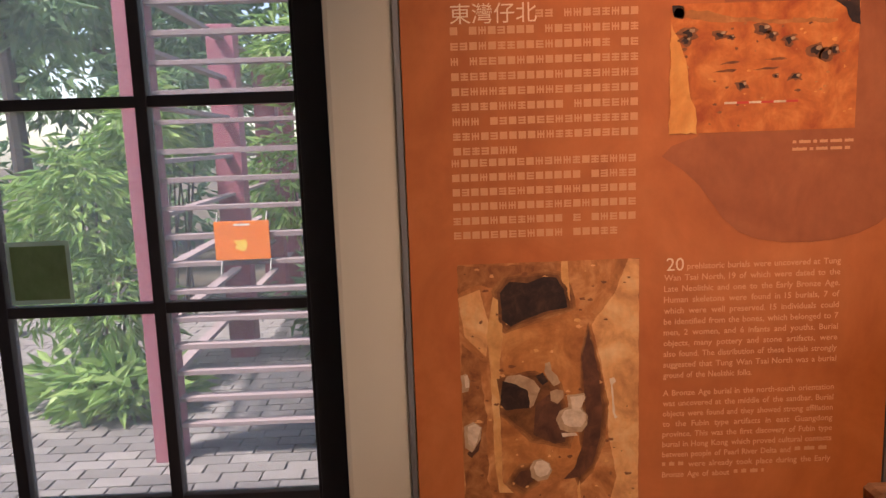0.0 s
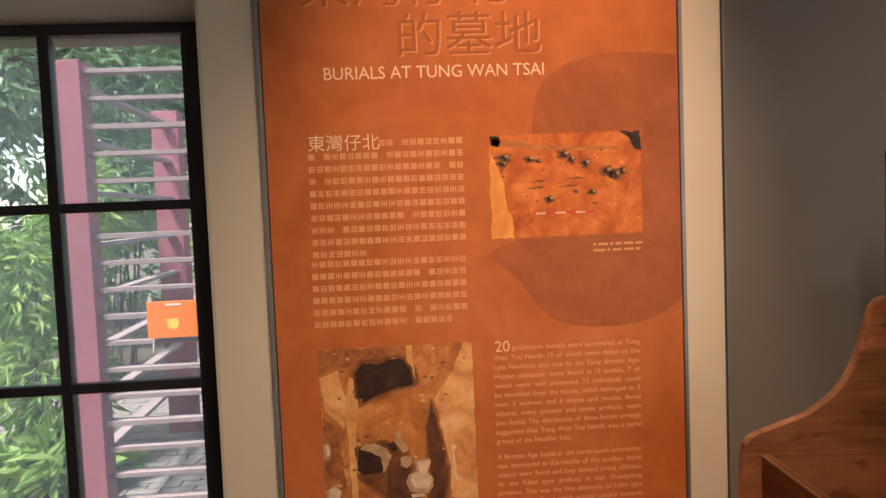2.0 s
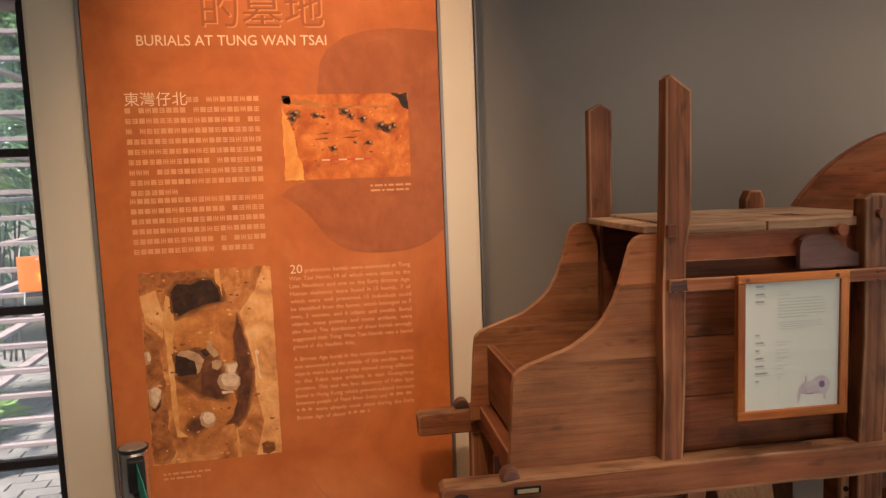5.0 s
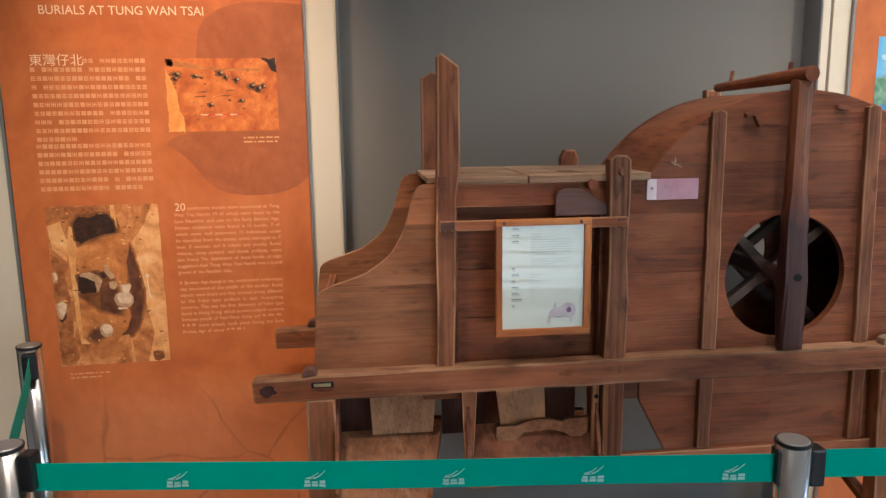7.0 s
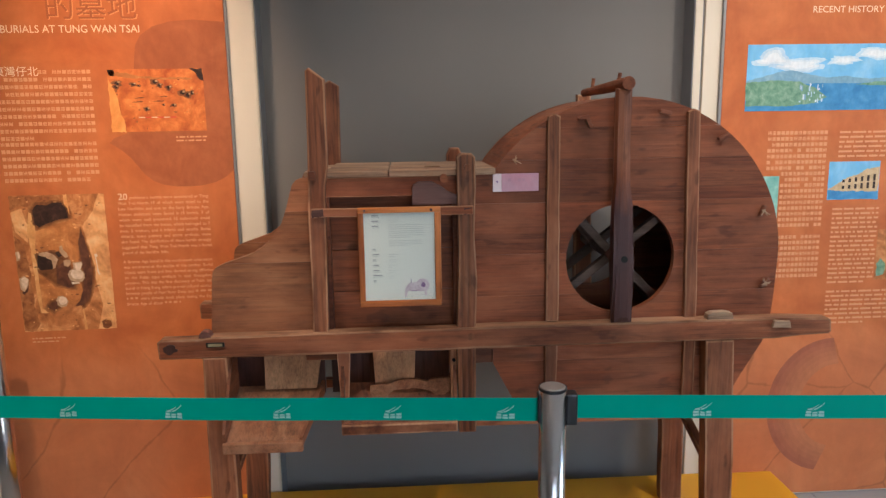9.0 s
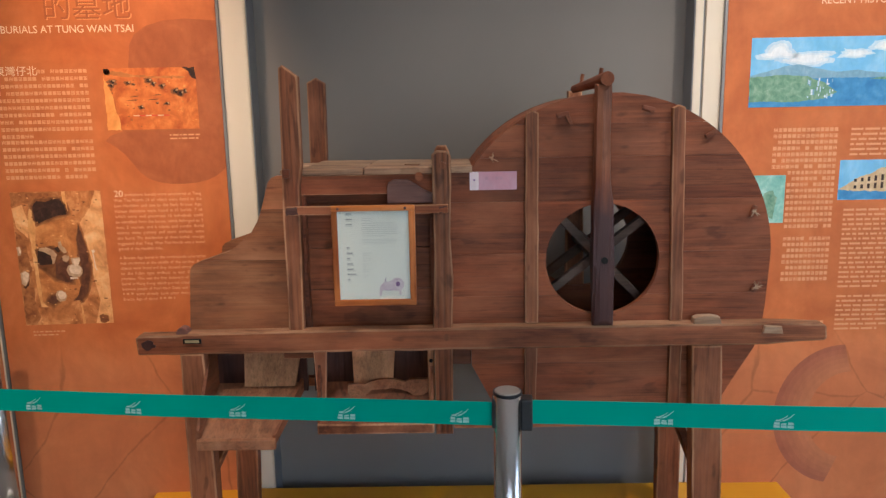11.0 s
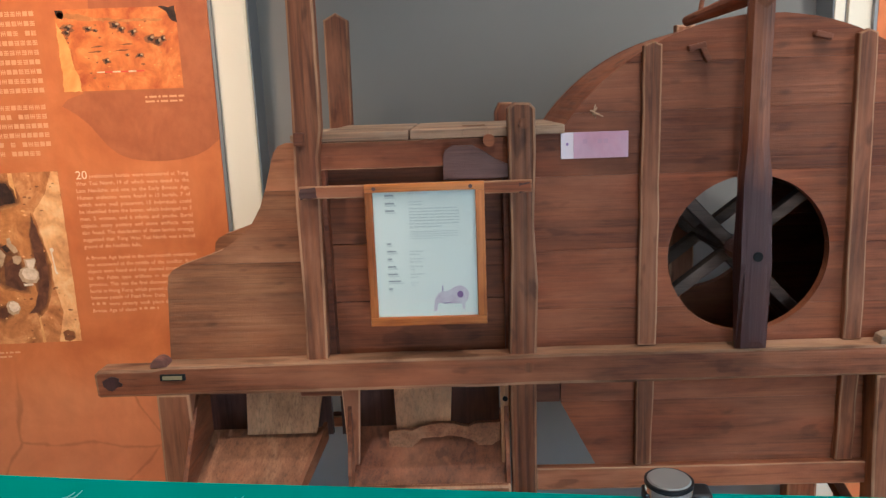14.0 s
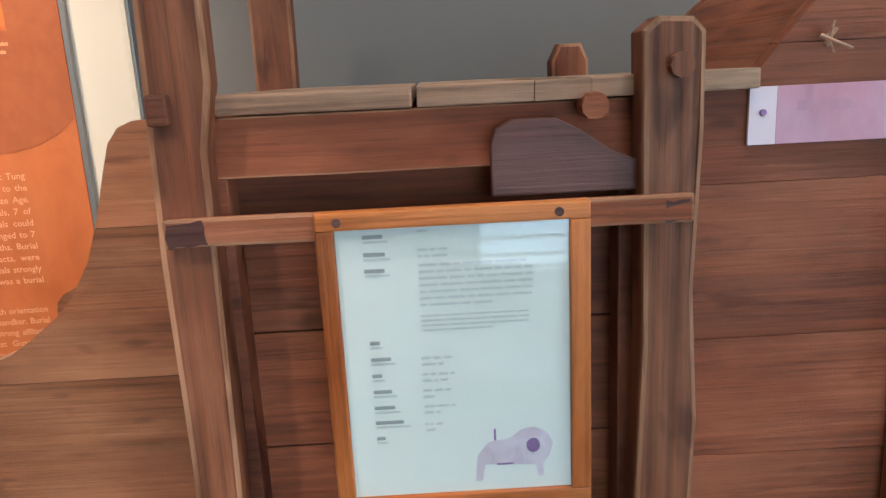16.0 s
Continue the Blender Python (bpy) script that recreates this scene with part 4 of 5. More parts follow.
part("dug_soil", flat(ragged([(0.068, 1.343), (0.245, 1.343), (0.250, 1.322), (0.16, 1.316), (0.135, 1.30), (0.10, 1.305), (0.068, 1.29)], 0.003, 0.006), -0.00142), SOIL_PRINT, ph)
part("jar_body", flat(ragged([(0.151, 1.131), (0.176, 1.135), (0.203, 1.121), (0.213, 1.106), (0.201, 1.073), (0.193, 1.068), (0.191, 1.099), (0.168, 1.115), (0.145, 1.12)], 0.0012, 0.005), -0.0020), CLAY_DIM, ph)
part("jar_mouth", flat(ragged([(0.143, 1.123), (0.168, 1.115), (0.19, 1.102), (0.194, 1.076), (0.191, 1.068), (0.148, 1.067), (0.138, 1.078)], 0.0012, 0.005), -0.0022), INK, ph)
part("small_vessel", flat(ragged([(0.223, 1.154), (0.232, 1.157), (0.235, 1.139), (0.245, 1.129), (0.252, 1.115), (0.239, 1.11), (0.229, 1.122), (0.221, 1.14)], 0.0012, 0.005), -0.0022), CLAY_DIM, ph)
part("small_vessel", flat(ragged([(0.204, 1.13), (0.219, 1.137), (0.229, 1.119), (0.218, 1.112)], 0.0012, 0.005), -0.0021), INK, ph)
part("small_vessel", flat(ragged([(0.232, 1.099), (0.243, 1.104), (0.256, 1.1), (0.257, 1.086), (0.245, 1.075), (0.233, 1.082)], 0.0012, 0.005), -0.0022), CLAY_DIM, ph)
body = [(0.263, 1.091), (0.296, 1.093), (0.299, 1.086), (0.29, 1.066), (0.302, 1.048), (0.302, 1.031), (0.29, 1.018), (0.27, 1.017), (0.25, 1.024), (0.242, 1.044), (0.249, 1.061), (0.265, 1.068)]
part("jar", flat(ragged(body, 0.0012, 0.005), -0.0024), CLAY_DIM, ph)
part("lit_side", flat(ragged([(x + 0.003, z + 0.003) for x, z in halo(body, -0.0075)], 0.0016, 0.004), -0.00250), CLAY, ph)
part("jar_shade", flat(ragged([(0.242, 1.044), (0.249, 1.052), (0.256, 1.035), (0.275, 1.025), (0.293, 1.021), (0.27, 1.017), (0.25, 1.024)], 0.0012, 0.005), -0.0026), CLAY_DIM, ph)
part("jar_rim", flat(ragged([(0.252, 1.018), (0.28, 1.016), (0.283, 1.01), (0.254, 1.01)], 0.0012, 0.005), -0.0024), CLAY, ph)
body = [(0.191, 0.949), (0.199, 0.965), (0.214, 0.968), (0.229, 0.958), (0.234, 0.943), (0.225, 0.926), (0.207, 0.922), (0.194, 0.931)]
part("ball_jar", flat(ragged(body, 0.0012, 0.005), -0.0024), CLAY_DIM, ph)
part("lit_side", flat(ragged([(x + 0.003, z + 0.003) for x, z in halo(body, -0.006)], 0.0016, 0.004), -0.00250), CLAY, ph)
body = [(0.066, 1.137), (0.077, 1.14), (0.083, 1.125), (0.079, 1.105), (0.068, 1.103)]
part("shell", flat(ragged(body, 0.0012, 0.005), -0.0020), CLAY_DIM, ph)
part("lit_side", flat(ragged([(x + 0.003, z + 0.003) for x, z in halo(body, -0.006)], 0.0016, 0.004), -0.00210), CLAY, ph)
body = [(0.069, 1.038), (0.088, 1.046), (0.103, 1.035), (0.099, 1.012), (0.083, 0.985), (0.07, 0.995)]
part("shell", flat(ragged(body, 0.0012, 0.005), -0.0020), CLAY_DIM, ph)
part("lit_side", flat(ragged([(x + 0.003, z + 0.003) for x, z in halo(body, -0.006)], 0.0016, 0.004), -0.00210), CLAY, ph)
part("scale_stick", flat(ragged([(0.343, 1.119), (0.352, 1.121), (0.355, 1.113), (0.349, 1.107), (0.354, 1.05), (0.359, 1.043), (0.353, 1.041), (0.349, 1.056), (0.346, 1.107)], 0.0012, 0.005), -0.0020), CLAY, ph)
part("shadow_patch", flat(ragged([(0.347, 0.863), (0.363, 0.87), (0.38, 0.863), (0.382, 0.84), (0.363, 0.832), (0.348, 0.837)], 0.0012, 0.005), -0.0016), SLOPE, ph)
rq = random.Random(77)
for k in range(120):
    x, z, r = rq.uniform(0.075, 0.39), rq.uniform(0.84, 1.335), rq.uniform(0.0010, 0.0034)
    part("speck", flat(blob(x, z, r * rq.uniform(0.8, 2.4), r, 9, 0.5), -0.00165), rq.choice((SLOPE, SAND_LIT, SLOPE, PEACH)), ph)

right_board = thing("information_board", BW @ pose(1.738, -0.012, 0), "tall orange printed exhibition board with pale text and island photographs", "board")
part("backing", box(0.0, 0.89, 0.0, 0.012, 0.012, 3.0, 0.0015), ORANGE, right_board)
part("edge_trim", box(-0.011, -0.002, -0.002, 0.012, 0.012, 3.0), STEEL_TRIM, right_board)
part("edge_trim", box(0.892, 0.902, -0.002, 0.012, 0.012, 3.0), STEEL_TRIM, right_board)
lettering("subtitle", "RECENT HISTORY", 0.333, 1.966, 0.024, 0.276, -0.0014, LETTER, right_board, 0.004)
char_lines(0.285, 0.605, 2.10, 0.11, 1, 4, rg, right_board, -0.0012)
char_lines(0.19, 0.43, 1.528, 0.0225, 7, 20, rg, right_board, -0.0012)
char_lines(0.25, 0.43, 1.37, 0.0225, 10, 12, rg, right_board, -0.0012)
char_lines(0.25, 0.43, 1.12, 0.0225, 8, 16, rg, right_board, -0.0012)
char_lines(0.25, 0.43, 0.79, 0.0225, 1, 20, rg, right_board, -0.0012)
word_lines(0.475, 0.80, 1.525, 0.0185, 6, 0.8, rg, right_board, -0.0012)
word_lines(0.470, 0.66, 1.225, 0.0185, 17, 0.8, rg, right_board, -0.0012)
word_lines(0.470, 0.80, 0.89, 0.0185, 8, 0.5, rg, right_board, -0.0012)
ph = part("photograph", flat(rect(0.090, 0.80, 1.605, 1.852), -0.0012), SKY_PRINT, right_board)
for x, z, rx, rz in ((0.19, 1.80, 0.075, 0.030), (0.30, 1.775, 0.10, 0.022), (0.47, 1.79, 0.06, 0.018), (0.60, 1.815, 0.09, 0.020), (0.72, 1.78, 0.07, 0.016)):
    for k in range(3):
        part("pale_cloud", flat(ragged(blob(x, z, rx * (1 - 0.24 * k), rz * (1 - 0.26 * k), 20, 0.45), 0.003, 0.008), -0.00135 - 0.0001 * k), (CLOUD_DIM, CLOUD, CLOUD_WHITE)[k], ph)
part("sea", flat(rect(0.09, 0.80, 1.605, 1.712), -0.0018), SEA_PRINT, ph)
part("far_hill", flat(ragged([(0.09, 1.718), (0.16, 1.735), (0.22, 1.752), (0.27, 1.757), (0.33, 1.742), (0.40, 1.728), (0.48, 1.733), (0.57, 1.722), (0.68, 1.728), (0.80, 1.718), (0.80, 1.706), (0.09, 1.706)], 0.002, 0.008), -0.0019), HAZE_PRINT, ph)
part("green_shore", flat(ragged([(0.09, 1.625), (0.09, 1.712), (0.15, 1.716), (0.22, 1.720), (0.30, 1.712), (0.36, 1.690), (0.41, 1.655), (0.36, 1.632), (0.25, 1.622)], 0.003, 0.008), -0.0021), HILL_PRINT, ph)
part("green_shore", flat(ragged([(0.52, 1.700), (0.60, 1.712), (0.70, 1.708), (0.80, 1.712), (0.80, 1.698), (0.66, 1.694)], 0.002, 0.008), -0.0021), HILL_PRINT, ph)
rq = random.Random(9)
for k in range(22):
    x, z = rq.uniform(0.30, 0.40), rq.uniform(1.63, 1.70)
    part("house", flat(rect(x, x + rq.uniform(0.003, 0.008), z, z + rq.uniform(0.006, 0.022)), -0.0025), rq.choice((CLOUD_DIM, HAZE_PRINT, CLOUD)), ph)
for k in range(8):
    part("house", flat(rect(0.645 + 0.012 * k, 0.654 + 0.012 * k, 1.698, 1.712 + 0.010 * (k % 3)), -0.0026), CLOUD_DIM, ph)
ph = part("photograph", flat(rect(0.443, 0.650, 1.258, 1.407), -0.0012), SKY_PRINT, right_board)
part("building", flat(ragged([(0.445, 1.295), (0.50, 1.335), (0.60, 1.375), (0.648, 1.385), (0.648, 1.288), (0.55, 1.29)], 0.004, 0.008), -0.0016), BUILD_PRINT, ph)
for k in range(6):
    x = 0.50 + 0.025 * k
    part("window_print", flat(rect(x, x + 0.010, 1.30, 1.312 + 0.003 * k), -0.0020), INK, ph)
    part("window_print", flat(rect(x, x + 0.010, 1.325 + 0.001 * k, 1.336 + 0.004 * k), -0.0020), INK, ph)
part("street", flat(ragged([(0.443, 1.258), (0.650, 1.258), (0.650, 1.288), (0.55, 1.29), (0.445, 1.295)], 0.004, 0.008), -0.0018), SEA_PRINT, ph)
ph = part("photograph", flat(rect(0.12, 0.245, 1.175, 1.355), -0.0012), JADE_PRINT, right_board)
part("island_print", flat(blob(0.19, 1.25, 0.028, 0.05, 16, 0.5), -0.0016), HILL_PRINT, ph)
ph = part("photograph", flat(rect(0.665, 0.82, 0.93, 1.135), -0.0012), SAND, right_board)
part("jade_print", flat(blob(0.69, 0.98, 0.02, 0.035, 14, 0.3), -0.0016), HILL_PRINT, ph)
# a large vessel printed low on the board
def arc(rx, rz, dx):
    return [(0.52 + dx + rx * math.cos(q), 0.40 + rz * math.sin(q)) for q in [math.pi * (0.5 + 0.95 * k / 28) for k in range(29)]]


STEPS = 6
for k in range(STEPS):
    f = k / STEPS
    tone = tuple(a + (b - a) * f for a, b in zip((0.40, 0.125, 0.062), (0.60, 0.215, 0.085)))
    mat = printed("vessel_print_tone", tuple(0.88 * c for c in tone), tone, tuple(1.1 * c for c in tone), 9.0)
    bm = bmesh.new()
    out, inn = arc(0.262 - 0.105 * f, 0.290 - 0.11 * f, 0.03 * f), arc(0.262 - 0.105 * (f + 1 / STEPS), 0.290 - 0.11 * (f + 1 / STEPS), 0.03 * (f + 1 / STEPS))
    for a, b, c, d in zip(out, out[1:], inn[1:], inn):
        flat([a, b, c, d], -0.0008, bm)
    part("vessel_print", bm, mat, right_board)

# ---- yellow platform ----
stage = thing("display_platform", BW, "low yellow painted platform under the wooden machine", "platform")
part("top", box(-0.48, 2.03, -1.15, -0.003, 0.095, 0.115, 0.003), YELLOW, stage)
part("skirt", box(-0.46, 2.01, -1.13, -0.013, 0.0, 0.095), YELLOW, stage)

# ---- winnowing machine ----
MZ = pose(1.75, 0.772, 0, 0, 0, -2.9)
mill = thing("winnowing_machine", MZ, "old red-brown wooden winnowing machine standing on a yellow platform", "winnowing machine")
DEPTH = 0.375
CX, CZ, CR = 0.393, 1.166, 0.487
HX, HZ, HR = 0.380, 1.163, 0.169
LOW = 0.115


def lerp(z, table):
    for (z0, a), (z1, b) in zip(table, table[1:]):
        if z0 <= z <= z1:
            return a + (b - a) * (z - z0) / (z1 - z0)
    return table[0][1] if z < table[0][0] else table[-1][1]


def drum_left(z):
    if z > 1.447:
        return CX - math.sqrt(max(0.0, CR ** 2 - (z - CZ) ** 2))
    return lerp(z, [(0.640, 0.085), (0.697, 0.058), (0.838, -0.015), (0.90, -0.016), (0.901, -0.10), (1.447, -0.10)])


def drum_right(z):
    if z > CZ:
        return CX + math.sqrt(max(0.0, CR ** 2 - (z - CZ) ** 2))
    return lerp(z, [(0.640, 0.715), (0.70, 0.742), (0.77, 0.780), (0.884, 0.848), (0.97, 0.868), (1.022, 0.873), (CZ, CX + CR)])


def drum_plank(z0, z1):
    zs = sorted({z0, z1, *[z0 + (z1 - z0) * k / 10 for k in range(11)], *[z for z in (HZ - HR, HZ + HR, CZ, 0.838, 1.447, 1.4472) if z0 < z < z1]})
    bm = bmesh.new()
    if z1 <= HZ - HR or z0 >= HZ + HR:
        return slab([(z, drum_left(z), drum_right(z)) for z in zs], 0.0, 0.022, bm)
    half = lambda z: math.sqrt(max(0.0, HR ** 2 - (z - HZ) ** 2))
    zs = sorted({*zs, *[HZ + HR * math.sin(k * math.pi / 40) for k in range(-20, 21) if z0 < HZ + HR * math.sin(k * math.pi / 40) < z1]})
    slab([(z, drum_left(z), HX - half(z)) for z in zs], 0.0, 0.022, bm)
    if half(z0) > 0 and half(z1) > 0:
        return bm, slab([(z, HX + half(z), drum_right(z)) for z in zs], 0.0, 0.022)
    slab([(z, HX + half(z), drum_right(z)) for z in zs], 0.0, 0.022, bm)
    bmesh.ops.remove_doubles(bm, verts=bm.verts, dist=0.0002)
    return bm


edges = (0.672, 0.842, 1.055, 1.185, 1.342, 1.470, 1.565, CZ + CR - 0.001)
for a, b in zip(edges, edges[1:]):
    made = drum_plank(a + 0.0004, b - 0.0004)
    for bm in made if isinstance(made, tuple) else (made,):
        o = part("plank", bm, W_X, mill)
        if a > 0.7:
            shared(o, "plank", (0, DEPTH, 0))
part("plank", slab([(z, drum_left(z) + 0.11, drum_right(z)) for z in (0.6724, 0.70, 0.77, 0.838, 0.8416)], DEPTH, DEPTH + 0.022), W_X, mill)

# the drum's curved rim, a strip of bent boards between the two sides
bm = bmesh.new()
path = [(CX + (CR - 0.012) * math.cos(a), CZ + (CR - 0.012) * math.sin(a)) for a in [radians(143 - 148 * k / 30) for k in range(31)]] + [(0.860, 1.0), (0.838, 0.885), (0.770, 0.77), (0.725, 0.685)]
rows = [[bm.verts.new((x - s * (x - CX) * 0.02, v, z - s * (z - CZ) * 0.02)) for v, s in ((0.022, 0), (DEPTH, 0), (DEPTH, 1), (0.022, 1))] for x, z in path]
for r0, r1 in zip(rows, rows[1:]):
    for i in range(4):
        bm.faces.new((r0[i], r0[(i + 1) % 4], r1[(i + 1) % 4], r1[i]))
# the rim's dark colour stands in for the shade inside the drum
part("drum_rim", bm, W_DARK, mill, "inner boards of the fan drum, coloured dark for the shade inside")
bm = bmesh.new()
path = [(CX + (CR - 0.006) * math.cos(a), CZ + (CR - 0.006) * math.sin(a)) for a in [radians(146 - 150 * k / 30) for k in range(31)]]
rows = [[bm.verts.new((x + s * (x - CX) * 0.011, v, z + s * (z - CZ) * 0.011)) for v, s in ((0.024, 0), (DEPTH - 0.002, 0), (DEPTH - 0.002, 1), (0.024, 1))] for x, z in path]
for r0, r1 in zip(rows, rows[1:]):
    for i in range(4):
        bm.faces.new((r0[i], r0[(i + 1) % 4], r1[(i + 1) % 4], r1[i]))
part("drum_roof", bm, W_Y, mill, "worn bent boards over the fan drum")
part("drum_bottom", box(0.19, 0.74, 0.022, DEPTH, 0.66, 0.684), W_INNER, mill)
# sloped board added to keep light from entering the drum by the spouts
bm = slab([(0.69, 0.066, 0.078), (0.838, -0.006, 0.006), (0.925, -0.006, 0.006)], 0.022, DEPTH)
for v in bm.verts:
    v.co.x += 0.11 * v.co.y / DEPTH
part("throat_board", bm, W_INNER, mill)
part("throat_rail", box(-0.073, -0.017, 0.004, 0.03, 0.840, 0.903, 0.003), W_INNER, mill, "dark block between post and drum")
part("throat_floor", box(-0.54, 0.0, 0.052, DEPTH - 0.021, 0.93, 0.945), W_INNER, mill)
part("bottom_rail", box(-0.072, 0.76, -0.022, 0.0, 0.640, 0.692, 0.003, None, 6, 0.0015), W_BEAM, mill)

# left outlet: curved side boards, end board and sloping floor
MOUTH = [(0.945, -0.877), (1.13, -0.864), (1.155, -0.860), (1.167, -0.850), (1.177, -0.830), (1.193, -0.781), (1.208, -0.738), (1.225, -0.712), (1.245, -0.686), (1.264, -0.668), (1.299, -0.647), (1.340, -0.632), (1.385, -0.619), (1.410, -0.611), (1.424, -0.600), (1.430, -0.585)]
for a, b in ((0.945, 1.178), (1.178, 1.331), (1.331, 1.430)):
    zs = sorted({a + 0.0004, b - 0.0004, *[z for z, _ in MOUTH if a < z < b]})
    o = part("plank", slab([(z, lerp(z, MOUTH), -0.54) for z in zs], 0.0, 0.022, None, True), W_MOUTH, mill)
    shared(o, "plank", (-0.014, DEPTH - 0.02, 0.004))
part("end_board", box(-0.846, -0.828, 0.023, DEPTH - 0.021, 1.0, 1.140, 0.003), W_Y, mill)
part("sill_board", box(-0.87, -0.80, 0.023, DEPTH - 0.021, 0.955, 0.985, 0.004), W_Y, mill)
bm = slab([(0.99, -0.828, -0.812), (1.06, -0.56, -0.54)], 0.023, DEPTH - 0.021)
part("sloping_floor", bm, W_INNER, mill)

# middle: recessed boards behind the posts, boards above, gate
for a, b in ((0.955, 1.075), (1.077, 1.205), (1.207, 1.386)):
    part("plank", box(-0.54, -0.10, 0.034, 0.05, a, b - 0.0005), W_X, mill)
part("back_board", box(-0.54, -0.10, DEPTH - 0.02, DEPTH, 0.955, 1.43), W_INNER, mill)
part("upper_board", box(-0.525, -0.118, 0.0, 0.024, 1.371, 1.428, 0.002, None, 8, 0.001), W_X, mill)
gate = [(-0.258, 1.345), (-0.123, 1.345), (-0.123, 1.372), (-0.150, 1.384), (-0.175, 1.402), (-0.198, 1.414), (-0.238, 1.414), (-0.253, 1.406), (-0.258, 1.392)]
part("gate", prism(gate, -0.022, -0.008, 0.0015), W_GATE, mill, "small dark sliding gate board")
bm = rod((-0.163, -0.026, 1.423), (-0.163, 0.02, 1.423), 0.0125, 12)
part("gate_peg", bm, W_BEAM, mill)

# top deck boards
def deck_board(x0, x1, slot=None):
    bm = bmesh.new()
    z0, z1 = 1.430, 1.449
    if slot:
        a, b, c, d = slot
        box(x0, a, -0.012, 0.385, z0, z1, 0.002, bm)
        box(b, x1, -0.012, 0.385, z0, z1, 0.002, bm)
        box(a, b, -0.012, c, z0, z1, 0.0, bm)
        box(a, b, d, 0.385, z0, z1, 0.0, bm)
    else:
        box(x0, x1, -0.012, 0.385, z0, z1, 0.003, bm)
    for v in bm.verts:
        v.co.z += 0.004 * noise.noise(v.co * 6)
        v.co.y += 0.004 * noise.noise(v.co * 25)
    return bm


part("deck_board", deck_board(-0.512, -0.327), W_PALE, mill, "dry pale deck board")
part("deck_board", deck_board(-0.323, -0.008, (-0.215, -0.165, 0.10, 0.15)), W_PALE, mill, "dry pale deck board with a cut slot")
part("deck_board", box(-0.578, -0.513, 0.02, 0.36, 1.431, 1.445, 0.003), W_PALE, mill)

# posts, rail and beams
def post(points, v0, v1, name="post", mat=W_Z):
    bm = prism(points, v0, v1, 0.005)
    for v in bm.verts:
        v.co += 0.002 * noise.noise_vector(v.co * 9)
    return part(name, bm, mat, mill)


post([(-0.566, 0.94), (-0.520, 0.94), (-0.515, 1.15), (-0.511, 1.40), (-0.501, 1.46), (-0.500, 1.712), (-0.543, 1.744), (-0.554, 1.735), (-0.556, 1.5), (-0.562, 1.3), (-0.562, 1.1)], -0.036, -0.002, "hopper_post")
post([(-0.560, 0.94), (-0.500, 0.94), (-0.500, 1.45), (-0.496, 1.712), (-0.527, 1.731), (-0.558, 1.714)], DEPTH + 0.02, DEPTH + 0.05, "hopper_post")
post([(-0.128, 0.630), (-0.074, 0.630), (-0.073, 0.95), (-0.068, 1.12), (-0.076, 1.25), (-0.070, 1.40), (-0.071, 1.484), (-0.082, 1.496), (-0.112, 1.497), (-0.126, 1.485), (-0.123, 1.2), (-0.130, 0.97)], -0.042, -0.001, "post", W_RINGED)
post([(-0.128, 0.630), (-0.074, 0.630), (-0.074, 1.47), (-0.085, 1.494), (-0.118, 1.494), (-0.13, 1.47)], DEPTH + 0.023, DEPTH + 0.06)
# the shaded band beside each post is put into these stiles' dark colour
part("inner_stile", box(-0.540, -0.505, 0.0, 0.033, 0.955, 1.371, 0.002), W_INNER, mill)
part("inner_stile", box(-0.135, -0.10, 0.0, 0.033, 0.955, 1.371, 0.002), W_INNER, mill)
part("cross_rail", box(-0.554, -0.079, -0.048, -0.037, 1.317, 1.343, 0.003, None, 12, 0.0015), W_BEAM, mill)
part("cross_rail", box(-0.554, -0.079, -0.037, -0.034, 1.321, 1.339), W_BEAM, mill)
for x, w in ((-0.534, 0.017), (-0.095, 0.012)):
    part("tenon_end", prism(ragged(rect(x - w, x + w, 1.3195, 1.3385), 0.0035, 0.004), -0.0488, -0.046), W_GATE, mill, "dark rubbed tenon end")
part("peg", box(-0.556, -0.536, -0.046, -0.034, 1.425, 1.452, 0.003), W_INNER, mill)
for x, z in ((-0.094, 1.455), (-0.09, 0.944)):
    part("peg", rod((x, -0.052, z), (x, -0.036, z), 0.011, 9), W_Z, mill)

BEAM = [(-1.022, 0.905), (-1.016, 0.900), (-0.6, 0.903), (0.0, 0.906), (0.86, 0.906), (1.032, 0.917), (1.040, 0.925), (1.036, 0.962), (1.028, 0.968), (0.86, 0.972), (0.0, 0.972), (-0.87, 0.968), (-0.90, 0.962), (-1.015, 0.961), (-1.024, 0.953)]
for v0, v1 in ((-0.052, -0.002), (DEPTH + 0.024, DEPTH + 0.072)):
    bm = prism(BEAM, v0, v1, 0.006)
    bmesh.ops.subdivide_edges(bm, edges=[e for e in bm.edges if e.calc_length() > 0.1], cuts=6)
    for v in bm.verts:
        v.co += 0.0022 * noise.noise_vector(v.co * 8)
    bmesh.ops.recalc_face_normals(bm, faces=bm.faces)
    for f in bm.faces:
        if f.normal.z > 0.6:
            f.material_index = 1   # faces that point up take the paler edge wood
    part("carrying_beam", bm, W_BEAM, mill, "worn carrying beam")
part("mortise", prism(blob(-0.987, 0.932, 0.021, 0.015, 16, 0.25), -0.0533, -0.050), W_DARK, mill, "dark old mortise in the beam end")
part("beam_plate", box(-0.880, -0.826, -0.0565, -0.051, 0.937, 0.951, 0.001), BORE, mill, "small dull metal number plate")
part("plate_face", box(-0.874, -0.832, -0.058, -0.0566, 0.940, 0.948), BRASS, mill)
